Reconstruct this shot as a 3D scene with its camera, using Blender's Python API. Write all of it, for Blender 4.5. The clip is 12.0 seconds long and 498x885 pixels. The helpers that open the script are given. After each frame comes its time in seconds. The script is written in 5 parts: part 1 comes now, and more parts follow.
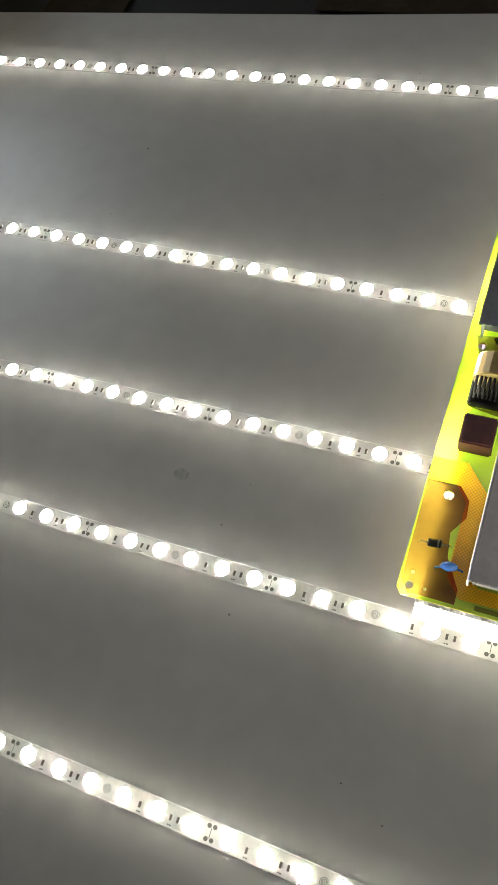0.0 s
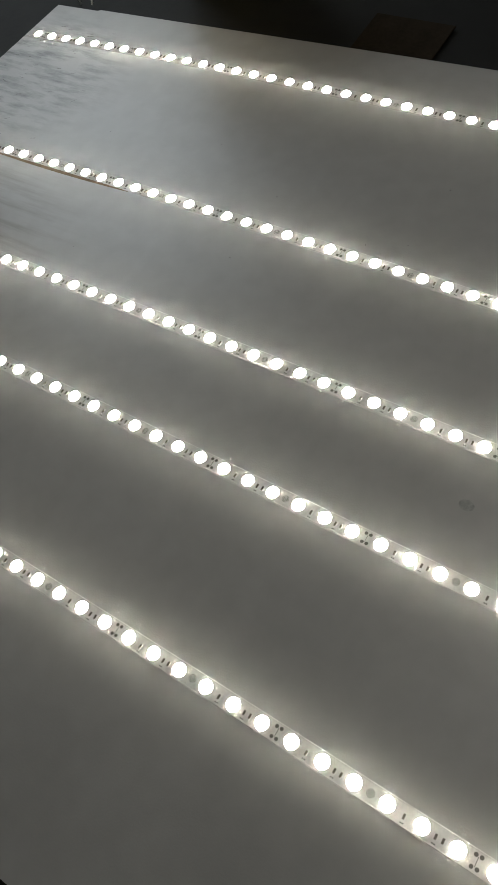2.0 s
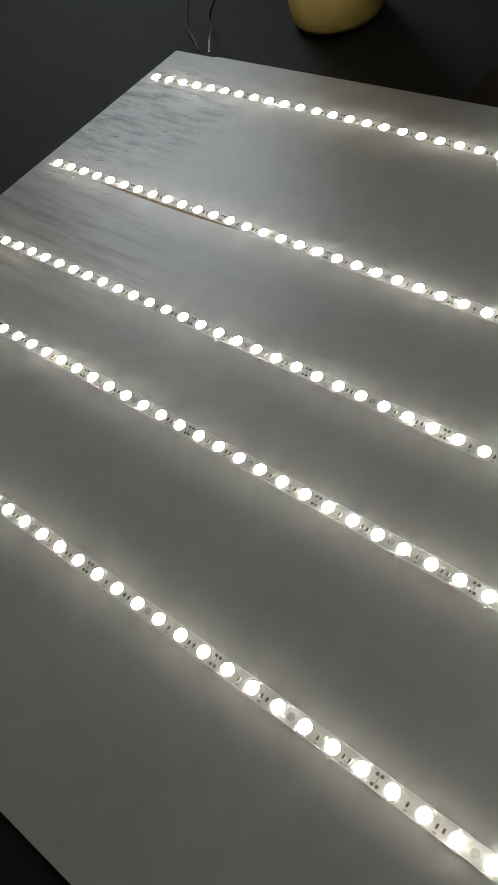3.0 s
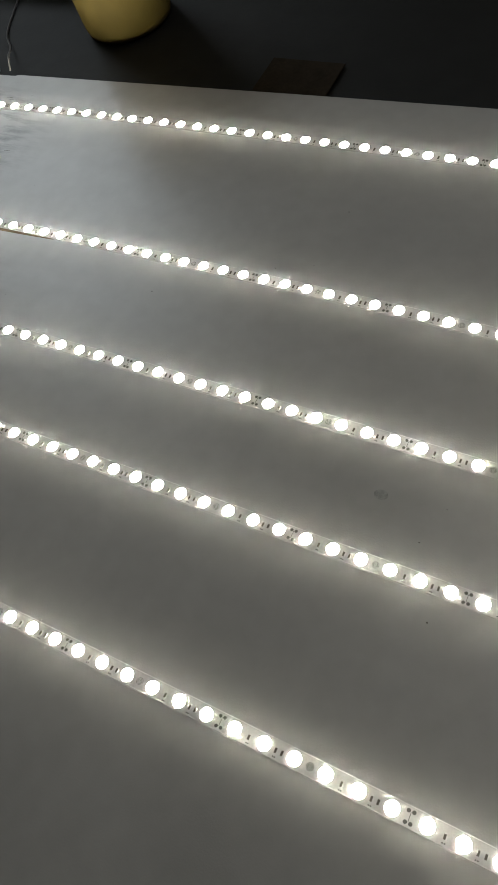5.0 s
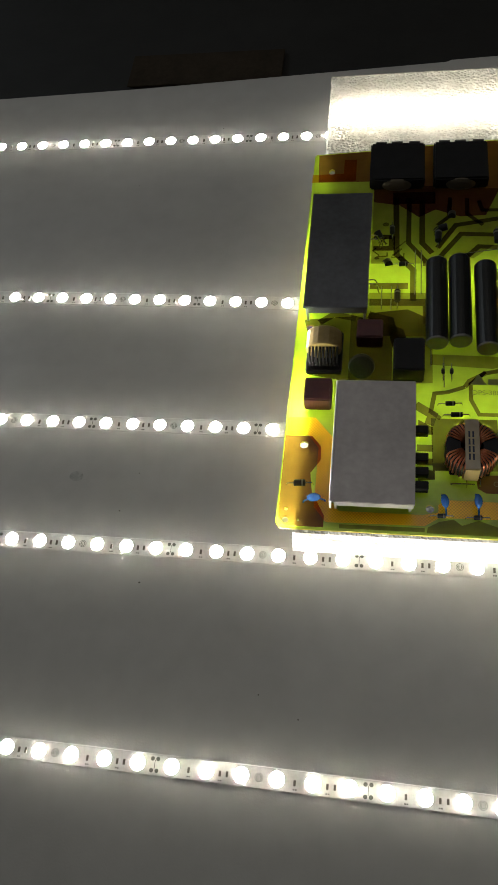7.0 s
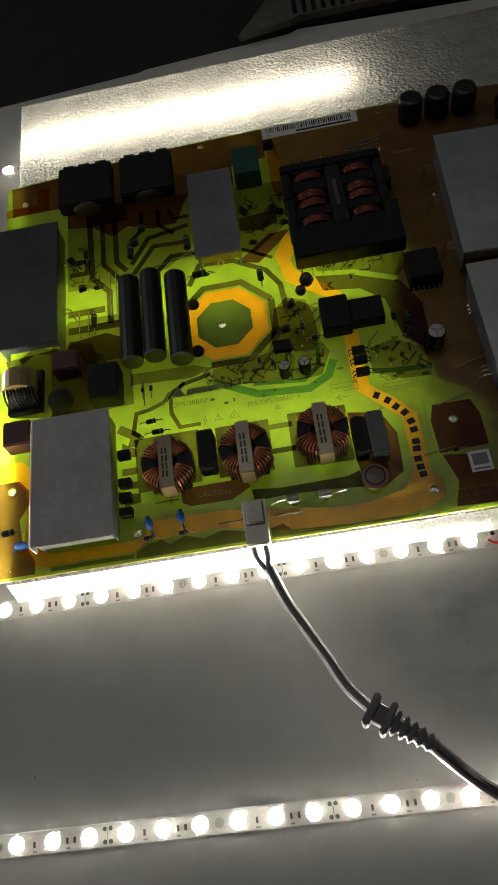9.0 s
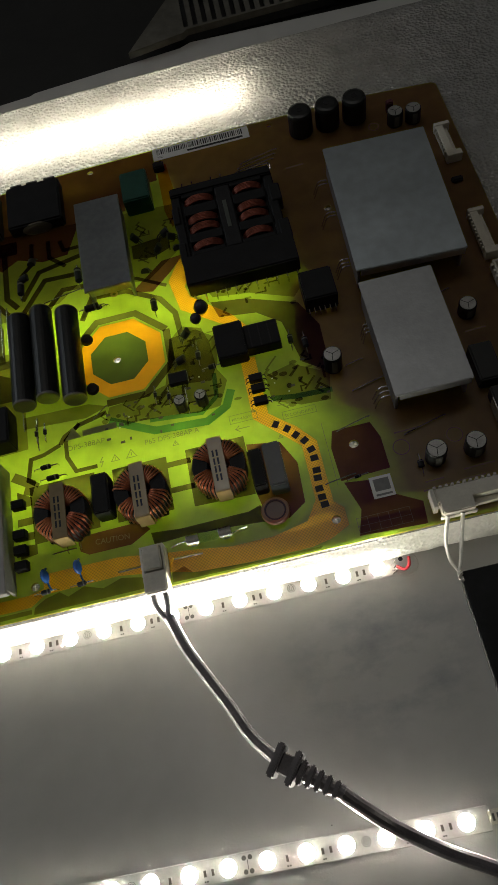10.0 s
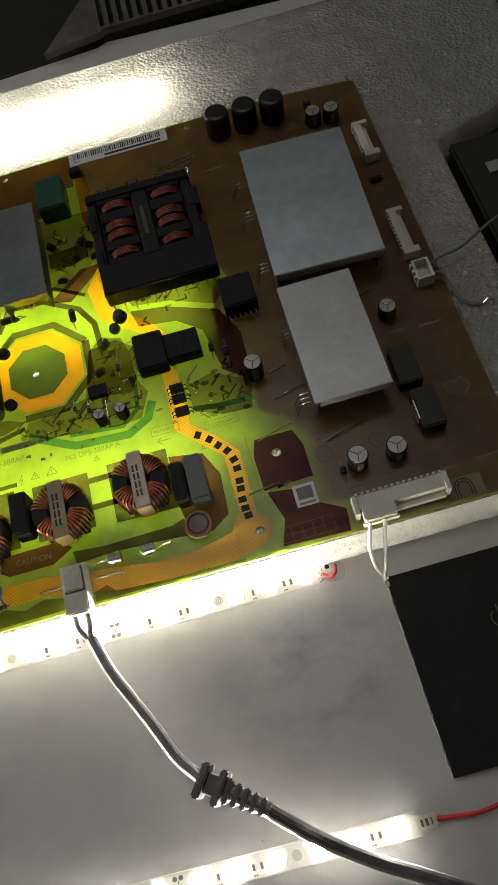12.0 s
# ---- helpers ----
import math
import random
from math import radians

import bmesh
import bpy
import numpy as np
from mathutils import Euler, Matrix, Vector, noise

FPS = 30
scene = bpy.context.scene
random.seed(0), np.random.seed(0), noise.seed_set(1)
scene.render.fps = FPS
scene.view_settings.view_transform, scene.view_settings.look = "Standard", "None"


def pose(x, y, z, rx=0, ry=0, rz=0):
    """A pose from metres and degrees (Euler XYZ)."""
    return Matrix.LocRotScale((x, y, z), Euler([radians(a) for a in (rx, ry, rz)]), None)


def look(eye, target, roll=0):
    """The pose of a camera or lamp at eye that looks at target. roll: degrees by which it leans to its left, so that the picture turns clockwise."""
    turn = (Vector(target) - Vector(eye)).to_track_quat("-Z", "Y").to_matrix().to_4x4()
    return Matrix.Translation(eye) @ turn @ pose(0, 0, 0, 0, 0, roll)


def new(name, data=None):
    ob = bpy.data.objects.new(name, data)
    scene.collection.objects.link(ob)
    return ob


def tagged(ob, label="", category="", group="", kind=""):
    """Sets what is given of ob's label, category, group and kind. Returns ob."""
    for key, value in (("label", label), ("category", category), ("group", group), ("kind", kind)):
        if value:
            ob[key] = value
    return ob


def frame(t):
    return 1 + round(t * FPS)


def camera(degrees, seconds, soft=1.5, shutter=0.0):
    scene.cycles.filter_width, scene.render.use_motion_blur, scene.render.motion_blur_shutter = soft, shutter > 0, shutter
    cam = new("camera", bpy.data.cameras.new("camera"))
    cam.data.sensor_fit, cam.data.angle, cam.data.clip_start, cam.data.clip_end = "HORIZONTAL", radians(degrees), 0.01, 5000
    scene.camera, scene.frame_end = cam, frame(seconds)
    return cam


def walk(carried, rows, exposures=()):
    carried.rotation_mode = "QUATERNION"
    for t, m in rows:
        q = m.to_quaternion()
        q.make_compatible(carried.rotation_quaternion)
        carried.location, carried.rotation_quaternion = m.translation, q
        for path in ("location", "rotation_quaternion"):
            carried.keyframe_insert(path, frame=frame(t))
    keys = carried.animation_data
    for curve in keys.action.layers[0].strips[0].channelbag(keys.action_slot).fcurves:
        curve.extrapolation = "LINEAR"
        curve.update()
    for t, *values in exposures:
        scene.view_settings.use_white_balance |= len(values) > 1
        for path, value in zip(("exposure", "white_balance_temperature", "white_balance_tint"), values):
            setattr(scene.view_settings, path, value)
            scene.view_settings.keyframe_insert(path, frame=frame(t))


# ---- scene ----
cam = camera(35.63, 12.0)
# seconds, eye (m), turn (degrees, Euler XYZ)
ROWS = [
    (0.0, 0.6911, 0.0378, 0.3504, 24.91, 12.06, 19.27),
    (0.5, 0.6748, 0.0277, 0.3613, 25.52, 10.49, 21.51),
    (1.0, 0.6458, 0.0111, 0.3667, 26.55, 9.20, 25.06),
    (1.5, 0.6221, -0.0033, 0.3644, 27.78, 11.12, 28.85),
    (2.0, 0.5969, -0.0250, 0.3808, 30.30, 11.23, 32.29),
    (2.5, 0.5780, -0.0421, 0.3836, 33.97, 12.24, 36.91),
    (2.7, 0.5690, -0.0455, 0.3860, 34.31, 12.14, 38.05),
    (4.3, 0.6165, -0.0431, 0.3920, 33.72, 13.79, 31.38),
    (4.5, 0.6218, -0.0407, 0.3999, 32.84, 13.01, 29.86),
    (5.0, 0.6388, -0.0348, 0.3935, 31.95, 12.49, 26.50),
    (5.5, 0.6581, -0.0281, 0.3890, 29.89, 10.70, 20.89),
    (6.0, 0.6860, -0.0220, 0.3846, 28.58, 10.42, 15.13),
    (6.5, 0.6973, -0.0238, 0.3841, 28.43, 8.86, 9.64),
    (7.0, 0.7079, -0.0328, 0.3863, 28.36, 7.43, 6.19),
    (7.5, 0.7188, -0.0286, 0.3895, 27.87, 5.95, 3.36),
    (7.7, 0.7303, -0.0271, 0.3884, 28.10, 5.31, 2.18),
    (9.3, 0.8380, -0.0134, 0.3695, 26.50, 8.39, -8.13),
    (9.5, 0.8454, -0.0091, 0.3696, 26.30, 8.37, -8.89),
    (10.0, 0.8633, -0.0004, 0.3628, 25.92, 8.13, -11.24),
    (10.5, 0.8765, -0.0011, 0.3617, 25.49, 7.29, -13.07),
    (11.0, 0.8816, -0.0022, 0.3630, 25.97, 7.18, -12.63),
    (11.5, 0.8780, 0.0112, 0.3628, 25.20, 6.84, -11.52),
    (11.7, 0.8725, 0.0161, 0.3627, 24.33, 5.67, -11.93),
    (12.0, 0.8857, 0.0061, 0.3594, 24.81, 6.73, -14.41),
]
# the camera opens up a little at the start and towards the end
EXPOSURES = [(0.0, 0.24), (1.0, 0.1), (2.5, 0.02), (5.0, 0.02), (7.0, -0.15), (7.5, -0.2), (9.5, -0.46), (10.0, -0.27), (10.5, -0.05), (11.0, 0.08), (11.5, 0.45), (12.0, 0.52)]
walk(cam, [(t, pose(x, y, z, rx, ry, rz)) for t, x, y, z, rx, ry, rz in ROWS], EXPOSURES)

# ---- light ----
world = bpy.data.worlds.new("dim_room")
scene.world = world
world.use_nodes = True
world.node_tree.nodes["Background"].inputs[0].default_value = (0.55, 0.62, 0.7, 1)
world.node_tree.nodes["Background"].inputs[1].default_value = 0.1
LED_POWER = 880.0


def area_lamp(name, m, sx, sy, power, colour):
    data = bpy.data.lights.new(name, "AREA")
    data.shape, data.size, data.size_y, data.energy, data.color = "RECTANGLE", sx, sy, power, colour
    ob = new(name, data)
    ob.matrix_world = m
    return ob


# the window's daylight, and an unseen overhead fill light added to lift the ambient
area_lamp("window_light", look((-1.17, 1.30, 1.20), (0.2, 0.3, 0.1)), 0.7, 0.75, 7.4, (0.86, 0.95, 1.0))
area_lamp("overhead_fill_light", look((0.8, 1.0, 2.25), (0.6, 0.3, 0)), 0.9, 0.5, 3.2, (1.0, 0.96, 0.91))


# ---- materials ----
def material(name, colour, rough=0.5, metal=0.0, spread=0.15, scale=60.0, bump=0.0, bscale=None, spec=0.5, coat=0.0, sheer=0.0):
    """Principled, with its colour varied by two noises, and a fine relief."""
    m = bpy.data.materials.new(name)
    m.use_nodes = True
    nt = m.node_tree
    b = nt.nodes["Principled BSDF"]
    b.inputs["Roughness"].default_value, b.inputs["Metallic"].default_value = rough, metal
    b.inputs["Specular IOR Level"].default_value = spec
    b.inputs["Coat Weight"].default_value = coat
    pos = nt.nodes.new("ShaderNodeNewGeometry").outputs["Position"]
    mixed = None
    for k, s in enumerate((scale, scale * 7.3)):
        n = nt.nodes.new("ShaderNodeTexNoise")
        n.inputs["Scale"].default_value, n.inputs["Detail"].default_value = s, 4.0
        nt.links.new(pos, n.inputs["Vector"])
        r = nt.nodes.new("ShaderNodeMapRange")
        for i, v in ((1, 0.3), (2, 0.7), (3, 1 - spread * (1 if k == 0 else 0.6)), (4, 1 + spread * (1 if k == 0 else 0.6))):
            r.inputs[i].default_value = v
        nt.links.new(n.outputs["Fac"], r.inputs[0])
        if mixed is None:
            mixed = r.outputs[0]
        else:
            q = nt.nodes.new("ShaderNodeMath")
            q.operation = "MULTIPLY"
            nt.links.new(mixed, q.inputs[0]), nt.links.new(r.outputs[0], q.inputs[1])
            mixed = q.outputs[0]
    v = nt.nodes.new("ShaderNodeVectorMath")
    v.operation = "SCALE"
    v.inputs[0].default_value = colour
    nt.links.new(mixed, v.inputs["Scale"])
    nt.links.new(v.outputs[0], b.inputs["Base Color"])
    if bump:
        n = nt.nodes.new("ShaderNodeTexNoise")
        n.inputs["Scale"].default_value, n.inputs["Detail"].default_value = bscale or scale * 10, 3.0
        nt.links.new(pos, n.inputs["Vector"])
        w = nt.nodes.new("ShaderNodeBump")
        w.inputs["Strength"].default_value, w.inputs["Distance"].default_value = bump, 0.001
        nt.links.new(n.outputs["Fac"], w.inputs["Height"])
        nt.links.new(w.outputs[0], b.inputs["Normal"])
    return m


def emitter(name, colour, strength):
    m = bpy.data.materials.new(name)
    m.use_nodes = True
    b = m.node_tree.nodes["Principled BSDF"]
    b.inputs["Base Color"].default_value = (0.8, 0.78, 0.7, 1)
    b.inputs["Emission Color"].default_value = (*colour, 1)
    b.inputs["Emission Strength"].default_value = strength
    return m


def sheer(name, through_colour, face_colour, share, rough=0.35, gloss=0.06, foam=0.0, grain=0.0, hatch=False):
    """A sheet that lets scattered light through: translucent and diffuse, with a thin gloss."""
    m = bpy.data.materials.new(name)
    m.use_nodes = True
    nt = m.node_tree
    nt.nodes.remove(nt.nodes["Principled BSDF"])
    out = nt.nodes["Material Output"]
    t, d, g = (nt.nodes.new("ShaderNodeBsdf" + k) for k in ("Translucent", "Diffuse", "Glossy"))
    t.inputs["Color"].default_value, d.inputs["Color"].default_value = (*through_colour, 1), (*face_colour, 1)
    g.inputs["Roughness"].default_value = rough
    a, c = nt.nodes.new("ShaderNodeMixShader"), nt.nodes.new("ShaderNodeMixShader")
    a.inputs[0].default_value, c.inputs[0].default_value = share, gloss
    nt.links.new(d.outputs[0], a.inputs[1]), nt.links.new(t.outputs[0], a.inputs[2])
    nt.links.new(a.outputs[0], c.inputs[1]), nt.links.new(g.outputs[0], c.inputs[2])
    nt.links.new(c.outputs[0], out.inputs[0])
    pos = nt.nodes.new("ShaderNodeNewGeometry").outputs["Position"]
    if grain:
        n = nt.nodes.new("ShaderNodeTexNoise")
        n.inputs["Scale"].default_value, n.inputs["Detail"].default_value = 90.0, 5.0
        nt.links.new(pos, n.inputs["Vector"])
        r = nt.nodes.new("ShaderNodeMapRange")
        for i, v in ((1, 0.3), (2, 0.7), (3, 1 - grain), (4, 1 + grain)):
            r.inputs[i].default_value = v
        nt.links.new(n.outputs["Fac"], r.inputs[0])
        level = r.outputs[0]
        for turn in (45, -45) if hatch else ():
            mp = nt.nodes.new("ShaderNodeMapping")
            mp.inputs["Rotation"].default_value = (0, 0, radians(turn))
            nt.links.new(pos, mp.inputs[0])
            wv = nt.nodes.new("ShaderNodeTexWave")
            wv.inputs["Scale"].default_value = 270.0
            nt.links.new(mp.outputs[0], wv.inputs["Vector"])
            rg = nt.nodes.new("ShaderNodeMapRange")
            rg.inputs[2].default_value, rg.inputs[3].default_value = 0.4, 0.78
            nt.links.new(wv.outputs["Fac"], rg.inputs[0])
            q = nt.nodes.new("ShaderNodeMath")
            q.operation = "MULTIPLY"
            nt.links.new(level, q.inputs[0]), nt.links.new(rg.outputs[0], q.inputs[1])
            level = q.outputs[0]
        for node, col in ((t, through_colour), (d, face_colour)):
            v = nt.nodes.new("ShaderNodeVectorMath")
            v.operation = "SCALE"
            v.inputs[0].default_value = col
            nt.links.new(level, v.inputs["Scale"])
            nt.links.new(v.outputs[0], node.inputs["Color"])
    if foam:
        n = nt.nodes.new("ShaderNodeTexVoronoi")
        n.inputs["Scale"].default_value = 470.0
        n2 = nt.nodes.new("ShaderNodeTexNoise")
        n2.inputs["Scale"].default_value = 260.0
        nt.links.new(pos, n.inputs["Vector"]), nt.links.new(pos, n2.inputs["Vector"])
        s = nt.nodes.new("ShaderNodeMath")
        nt.links.new(n.outputs["Distance"], s.inputs[0]), nt.links.new(n2.outputs["Fac"], s.inputs[1])
        w = nt.nodes.new("ShaderNodeBump")
        w.inputs["Strength"].default_value, w.inputs["Distance"].default_value = foam, 0.0015
        nt.links.new(s.outputs[0], w.inputs["Height"])
        for node in (t, d, g):
            nt.links.new(w.outputs[0], node.inputs["Normal"])
        # the skin shines in patches
        n3 = nt.nodes.new("ShaderNodeTexNoise")
        n3.inputs["Scale"].default_value, n3.inputs["Detail"].default_value = 26.0, 3.0
        nt.links.new(pos, n3.inputs["Vector"])
        r3 = nt.nodes.new("ShaderNodeMapRange")
        for i, v in ((1, 0.38), (2, 0.66), (3, gloss * 0.4), (4, gloss * 2.2)):
            r3.inputs[i].default_value = v
        nt.links.new(n3.outputs["Fac"], r3.inputs[0]), nt.links.new(r3.outputs[0], c.inputs[0])
    return m


def tint(name, colour):
    """A coloured film: light goes straight through it, tinted."""
    m = bpy.data.materials.new(name)
    m.use_nodes = True
    nt = m.node_tree
    nt.nodes.remove(nt.nodes["Principled BSDF"])
    t = nt.nodes.new("ShaderNodeBsdfTransparent")
    t.inputs[0].default_value = (*colour, 1)
    nt.links.new(t.outputs[0], nt.nodes["Material Output"].inputs[0])
    return m


BOARD = material("grey_board", (0.463, 0.46, 0.448), 0.32, 0, 0.07, 9, 0.05, 900, 0.6)


def stained(m, where, stretch, size, shade):
    """Darkens a material's base colour in a soft-edged patch of streaky grime; where: a box as centre and half sizes."""
    nt = m.node_tree
    shader = nt.nodes["Principled BSDF"]
    base = shader.inputs["Base Color"].links[0].from_socket
    pos = nt.nodes.new("ShaderNodeNewGeometry").outputs["Position"]
    mp = nt.nodes.new("ShaderNodeMapping")
    mp.vector_type = "TEXTURE"
    mp.inputs["Location"].default_value, mp.inputs["Scale"].default_value = where[0], where[1]
    nt.links.new(pos, mp.inputs[0])
    ln = nt.nodes.new("ShaderNodeVectorMath")
    ln.operation = "LENGTH"
    nt.links.new(mp.outputs[0], ln.inputs[0])
    fade = nt.nodes.new("ShaderNodeMapRange")
    fade.interpolation_type = "SMOOTHSTEP"
    for i, v in ((1, 0.35), (2, 1.0), (3, 1.0), (4, 0.0)):
        fade.inputs[i].default_value = v
    nt.links.new(ln.outputs["Value"], fade.inputs[0])
    m2 = nt.nodes.new("ShaderNodeMapping")
    m2.inputs["Scale"].default_value = stretch
    nt.links.new(pos, m2.inputs[0])
    n = nt.nodes.new("ShaderNodeTexNoise")
    n.inputs["Scale"].default_value, n.inputs["Detail"].default_value, n.inputs["Roughness"].default_value = size, 6.0, 0.65
    nt.links.new(m2.outputs[0], n.inputs["Vector"])
    r = nt.nodes.new("ShaderNodeMapRange")
    for i, v in ((1, 0.44), (2, 0.66), (3, 0.0), (4, 1.0)):
        r.inputs[i].default_value = v
    nt.links.new(n.outputs["Fac"], r.inputs[0])
    q = nt.nodes.new("ShaderNodeMath")
    q.operation = "MULTIPLY"
    nt.links.new(r.outputs[0], q.inputs[0]), nt.links.new(fade.outputs[0], q.inputs[1])
    x = nt.nodes.new("ShaderNodeMix")
    x.data_type = "RGBA"
    x.inputs[7].default_value = (*shade, 1)
    nt.links.new(q.outputs[0], x.inputs[0]), nt.links.new(base, x.inputs[6]), nt.links.new(x.outputs[2], shader.inputs["Base Color"])


stained(BOARD, ((0.02, 0.36, 0), (0.13, 0.10, 0.2)), (0.35, 1.6, 1), 70, (0.17, 0.17, 0.165))
stained(BOARD, ((0.03, 0.20, 0), (0.22, 0.10, 0.2)), (0.16, 1.8, 1), 45, (0.30, 0.275, 0.25))
stained(BOARD, ((0.885, 0.062, 0), (0.06, 0.045, 0.2)), (0.8, 1.2, 1), 38, (0.30, 0.305, 0.32))
TABLE = material("dark_table", (0.012, 0.0118, 0.0115), 0.65, 0, 0.3, 6, 0.1, 200, 0.3)
WALL = material("wall_paint", (0.25, 0.24, 0.225), 0.8, 0, 0.08, 3, 0.05, 200)
TAPE = material("white_tape", (0.52, 0.515, 0.50), 0.5, 0, 0.08, 90, 0.0, None, 0.3)
RESIST = material("black_chip", (0.11, 0.10, 0.09), 0.75, 0, 0.2, 300, 0, None, 0.1)
TIN = material("tinned_end", (0.55, 0.55, 0.52), 0.3, 0.9, 0.1, 300)
MARK = material("grey_print", (0.12, 0.12, 0.11), 0.8, 0, 0.1, 300, 0, None, 0.15)
PAD = material("copper_pad", (0.42, 0.30, 0.14), 0.35, 0.8, 0.15, 300)
LED = emitter("led_glow", (1.0, 0.955, 0.80), LED_POWER)
PACKAGE = emitter("led_package_glow", (1.0, 0.95, 0.8), LED_POWER * 0.022)
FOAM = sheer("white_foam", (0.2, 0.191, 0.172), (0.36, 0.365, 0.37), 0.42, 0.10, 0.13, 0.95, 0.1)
# same foam made paler and more see-through: the front's glow put into colour
FOAM_FRONT_LIT = sheer("foam_front_brightened", (0.95, 0.93, 0.87), (0.92, 0.92, 0.9), 0.62, 0.2, 0.05, 0.6, 0.08)
PCB_TOP = sheer("green_laminate", (0.46, 0.74, 0.034), (0.23, 0.118, 0.052), 0.55, 0.3, 0.03, 0, 0.14)
PCB_EDGE = sheer("yellow_laminate_edge", (0.48, 0.44, 0.04), (0.26, 0.20, 0.04), 0.5, 0.4, 0.03, 0, 0.1)
CLEAR = tint("clear_laminate", (0.9, 0.92, 0.75))
AMBER = sheer("bare_amber_laminate", (1.0, 0.50, 0.006), (0.16, 0.07, 0.012), 0.88, 0.3, 0.03, 0, 0.08)
AMBER_HATCH = sheer("hatched_amber_laminate", (1.0, 0.57, 0.01), (0.2, 0.09, 0.012), 0.97, 0.3, 0.03, 0, 0.08, hatch=True)
GREEN_CORE = sheer("deep_green_laminate", (0.15, 0.24, 0.02), (0.05, 0.05, 0.015), 0.55, 0.3, 0.03, 0, 0.1)
DEEP = tint("deep_green_lacquer", (0.3, 0.56, 0.8))
COPPER = tint("copper_layer", (0.43, 0.165, 0.5))
COPPER_FAR = tint("wide_copper_layer", (0.31, 0.12, 0.25))
TRACE = tint("copper_trace", (0.31, 0.235, 0.42))
FINE = tint("fine_pattern", (0.55, 0.49, 0.6))
LINE = tint("fine_copper_line", (0.52, 0.44, 0.55))
AMBER_FILM = tint("amber_lacquer", (0.95, 0.42, 0.2))
ALU = material("brushed_aluminium", (0.58, 0.66, 0.73), 0.3, 0.9, 0.12, 25, 0.05, 700)
CANTOP = material("dull_can_top", (0.34, 0.34, 0.33), 0.45, 0.7, 0.15, 200)
ALU_DARK = material("dull_aluminium", (0.30, 0.30, 0.30), 0.5, 0.6, 0.12, 40, 0.08, 700)
BLACK = material("black_plastic", (0.006, 0.0065, 0.008), 0.55, 0, 0.25, 120, 0.05, 900, 0.25)
SLEEVE = material("black_sleeve", (0.010, 0.0115, 0.012), 0.42, 0, 0.25, 120, 0.03, 500, 0.4)
SEAL = material("grey_green_seal", (0.045, 0.055, 0.035), 0.6, 0, 0.3, 200)
FERRITE = material("dark_ferrite", (0.014, 0.014, 0.016), 0.65, 0, 0.25, 160, 0.2, 900, 0.3)
ENAMEL = material("enamelled_copper", (0.50, 0.17, 0.09), 0.28, 0.85, 0.3, 300)
LACQUER = material("red_lacquered_copper", (0.26, 0.075, 0.05), 0.35, 0.7, 0.3, 300)
KRAFT = sheer("yellowed_tape", (0.48, 0.32, 0.10), (0.40, 0.30, 0.145), 0.3, 0.25, 0.08, 0, 0.18)
WHITE = material("white_nylon", (0.60, 0.575, 0.50), 0.4, 0, 0.08, 120)
PAPER = material("white_label", (0.72, 0.72, 0.70), 0.5, 0, 0.05, 200)
INK = material("black_ink", (0.02, 0.02, 0.02), 0.6, 0, 0.1, 300)
SILK = material("pale_print", (0.20, 0.22, 0.06), 0.7, 0, 0.1, 300)
BROWNSILK = material("faint_print", (0.22, 0.17, 0.10), 0.7, 0, 0.1, 300)
BLUE = material("blue_epoxy", (0.02, 0.09, 0.30), 0.25, 0, 0.15, 200)
MAROON = material("maroon_epoxy", (0.085, 0.02, 0.022), 0.55, 0, 0.15, 200)
GREENCAP = material("green_film_case", (0.012, 0.07, 0.05), 0.35, 0, 0.15, 200)
STEEL = material("bright_lead", (0.6, 0.6, 0.58), 0.25, 1.0, 0.1, 300)
RUBBER = material("grey_black_rubber", (0.115, 0.107, 0.117), 0.3, 0, 0.25, 150, 0.08, 800, 0.6)
RED = material("red_insulation", (0.45, 0.02, 0.03), 0.4, 0, 0.1, 200)
PALEWIRE = material("pale_grey_insulation", (0.5, 0.5, 0.48), 0.4, 0, 0.1, 200)
GREYWIRE = material("grey_insulation", (0.14, 0.14, 0.14), 0.4, 0, 0.1, 200)
SHEET = material("black_sheet", (0.012, 0.0128, 0.014), 0.6, 0, 0.3, 30, 0.1, 700, 0.2)
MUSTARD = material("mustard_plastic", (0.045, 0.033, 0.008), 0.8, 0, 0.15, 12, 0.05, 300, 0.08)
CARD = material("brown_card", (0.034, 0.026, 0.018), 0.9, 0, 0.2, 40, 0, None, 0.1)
CASE_GREY = material("dusty_grey_case", (0.10, 0.094, 0.08), 0.75, 0, 0.25, 25, 0.1, 500, 0.2)
CASE = material("dark_grey_case", (0.005, 0.005, 0.0048), 0.6, 0, 0.2, 30, 0.1, 900)
DUST = material("dusty_grey", (0.085, 0.08, 0.07), 0.8, 0, 0.3, 25, 0.2, 500)
SPECK = material("dark_speck", (0.12, 0.11, 0.10), 0.8, 0, 0.2, 500)
GLASS = tint("fuse_glass", (0.85, 0.9, 0.85))


# ---- mesh helpers (all lengths below in millimetres, scaled on linking) ----
MM = 0.001


def part(name, bm, mat, parent=None, label="", at=None, smooth=False):
    """Links a bmesh, drawn in millimetres, as one mesh object; under parent, if given."""
    data = bpy.data.meshes.new(name)
    if smooth:
        for fc in bm.faces:
            fc.smooth = True
    bm.to_mesh(data)
    bm.free()
    data.transform(Matrix.Scale(MM, 4))
    for one in mat if isinstance(mat, (list, tuple)) else (mat,):
        data.materials.append(one)
    ob = new(name, data)
    if at is not None:
        ob.matrix_world = at
    if parent is not None:
        ob.parent = parent
    if label:
        tagged(ob, label)
    return ob


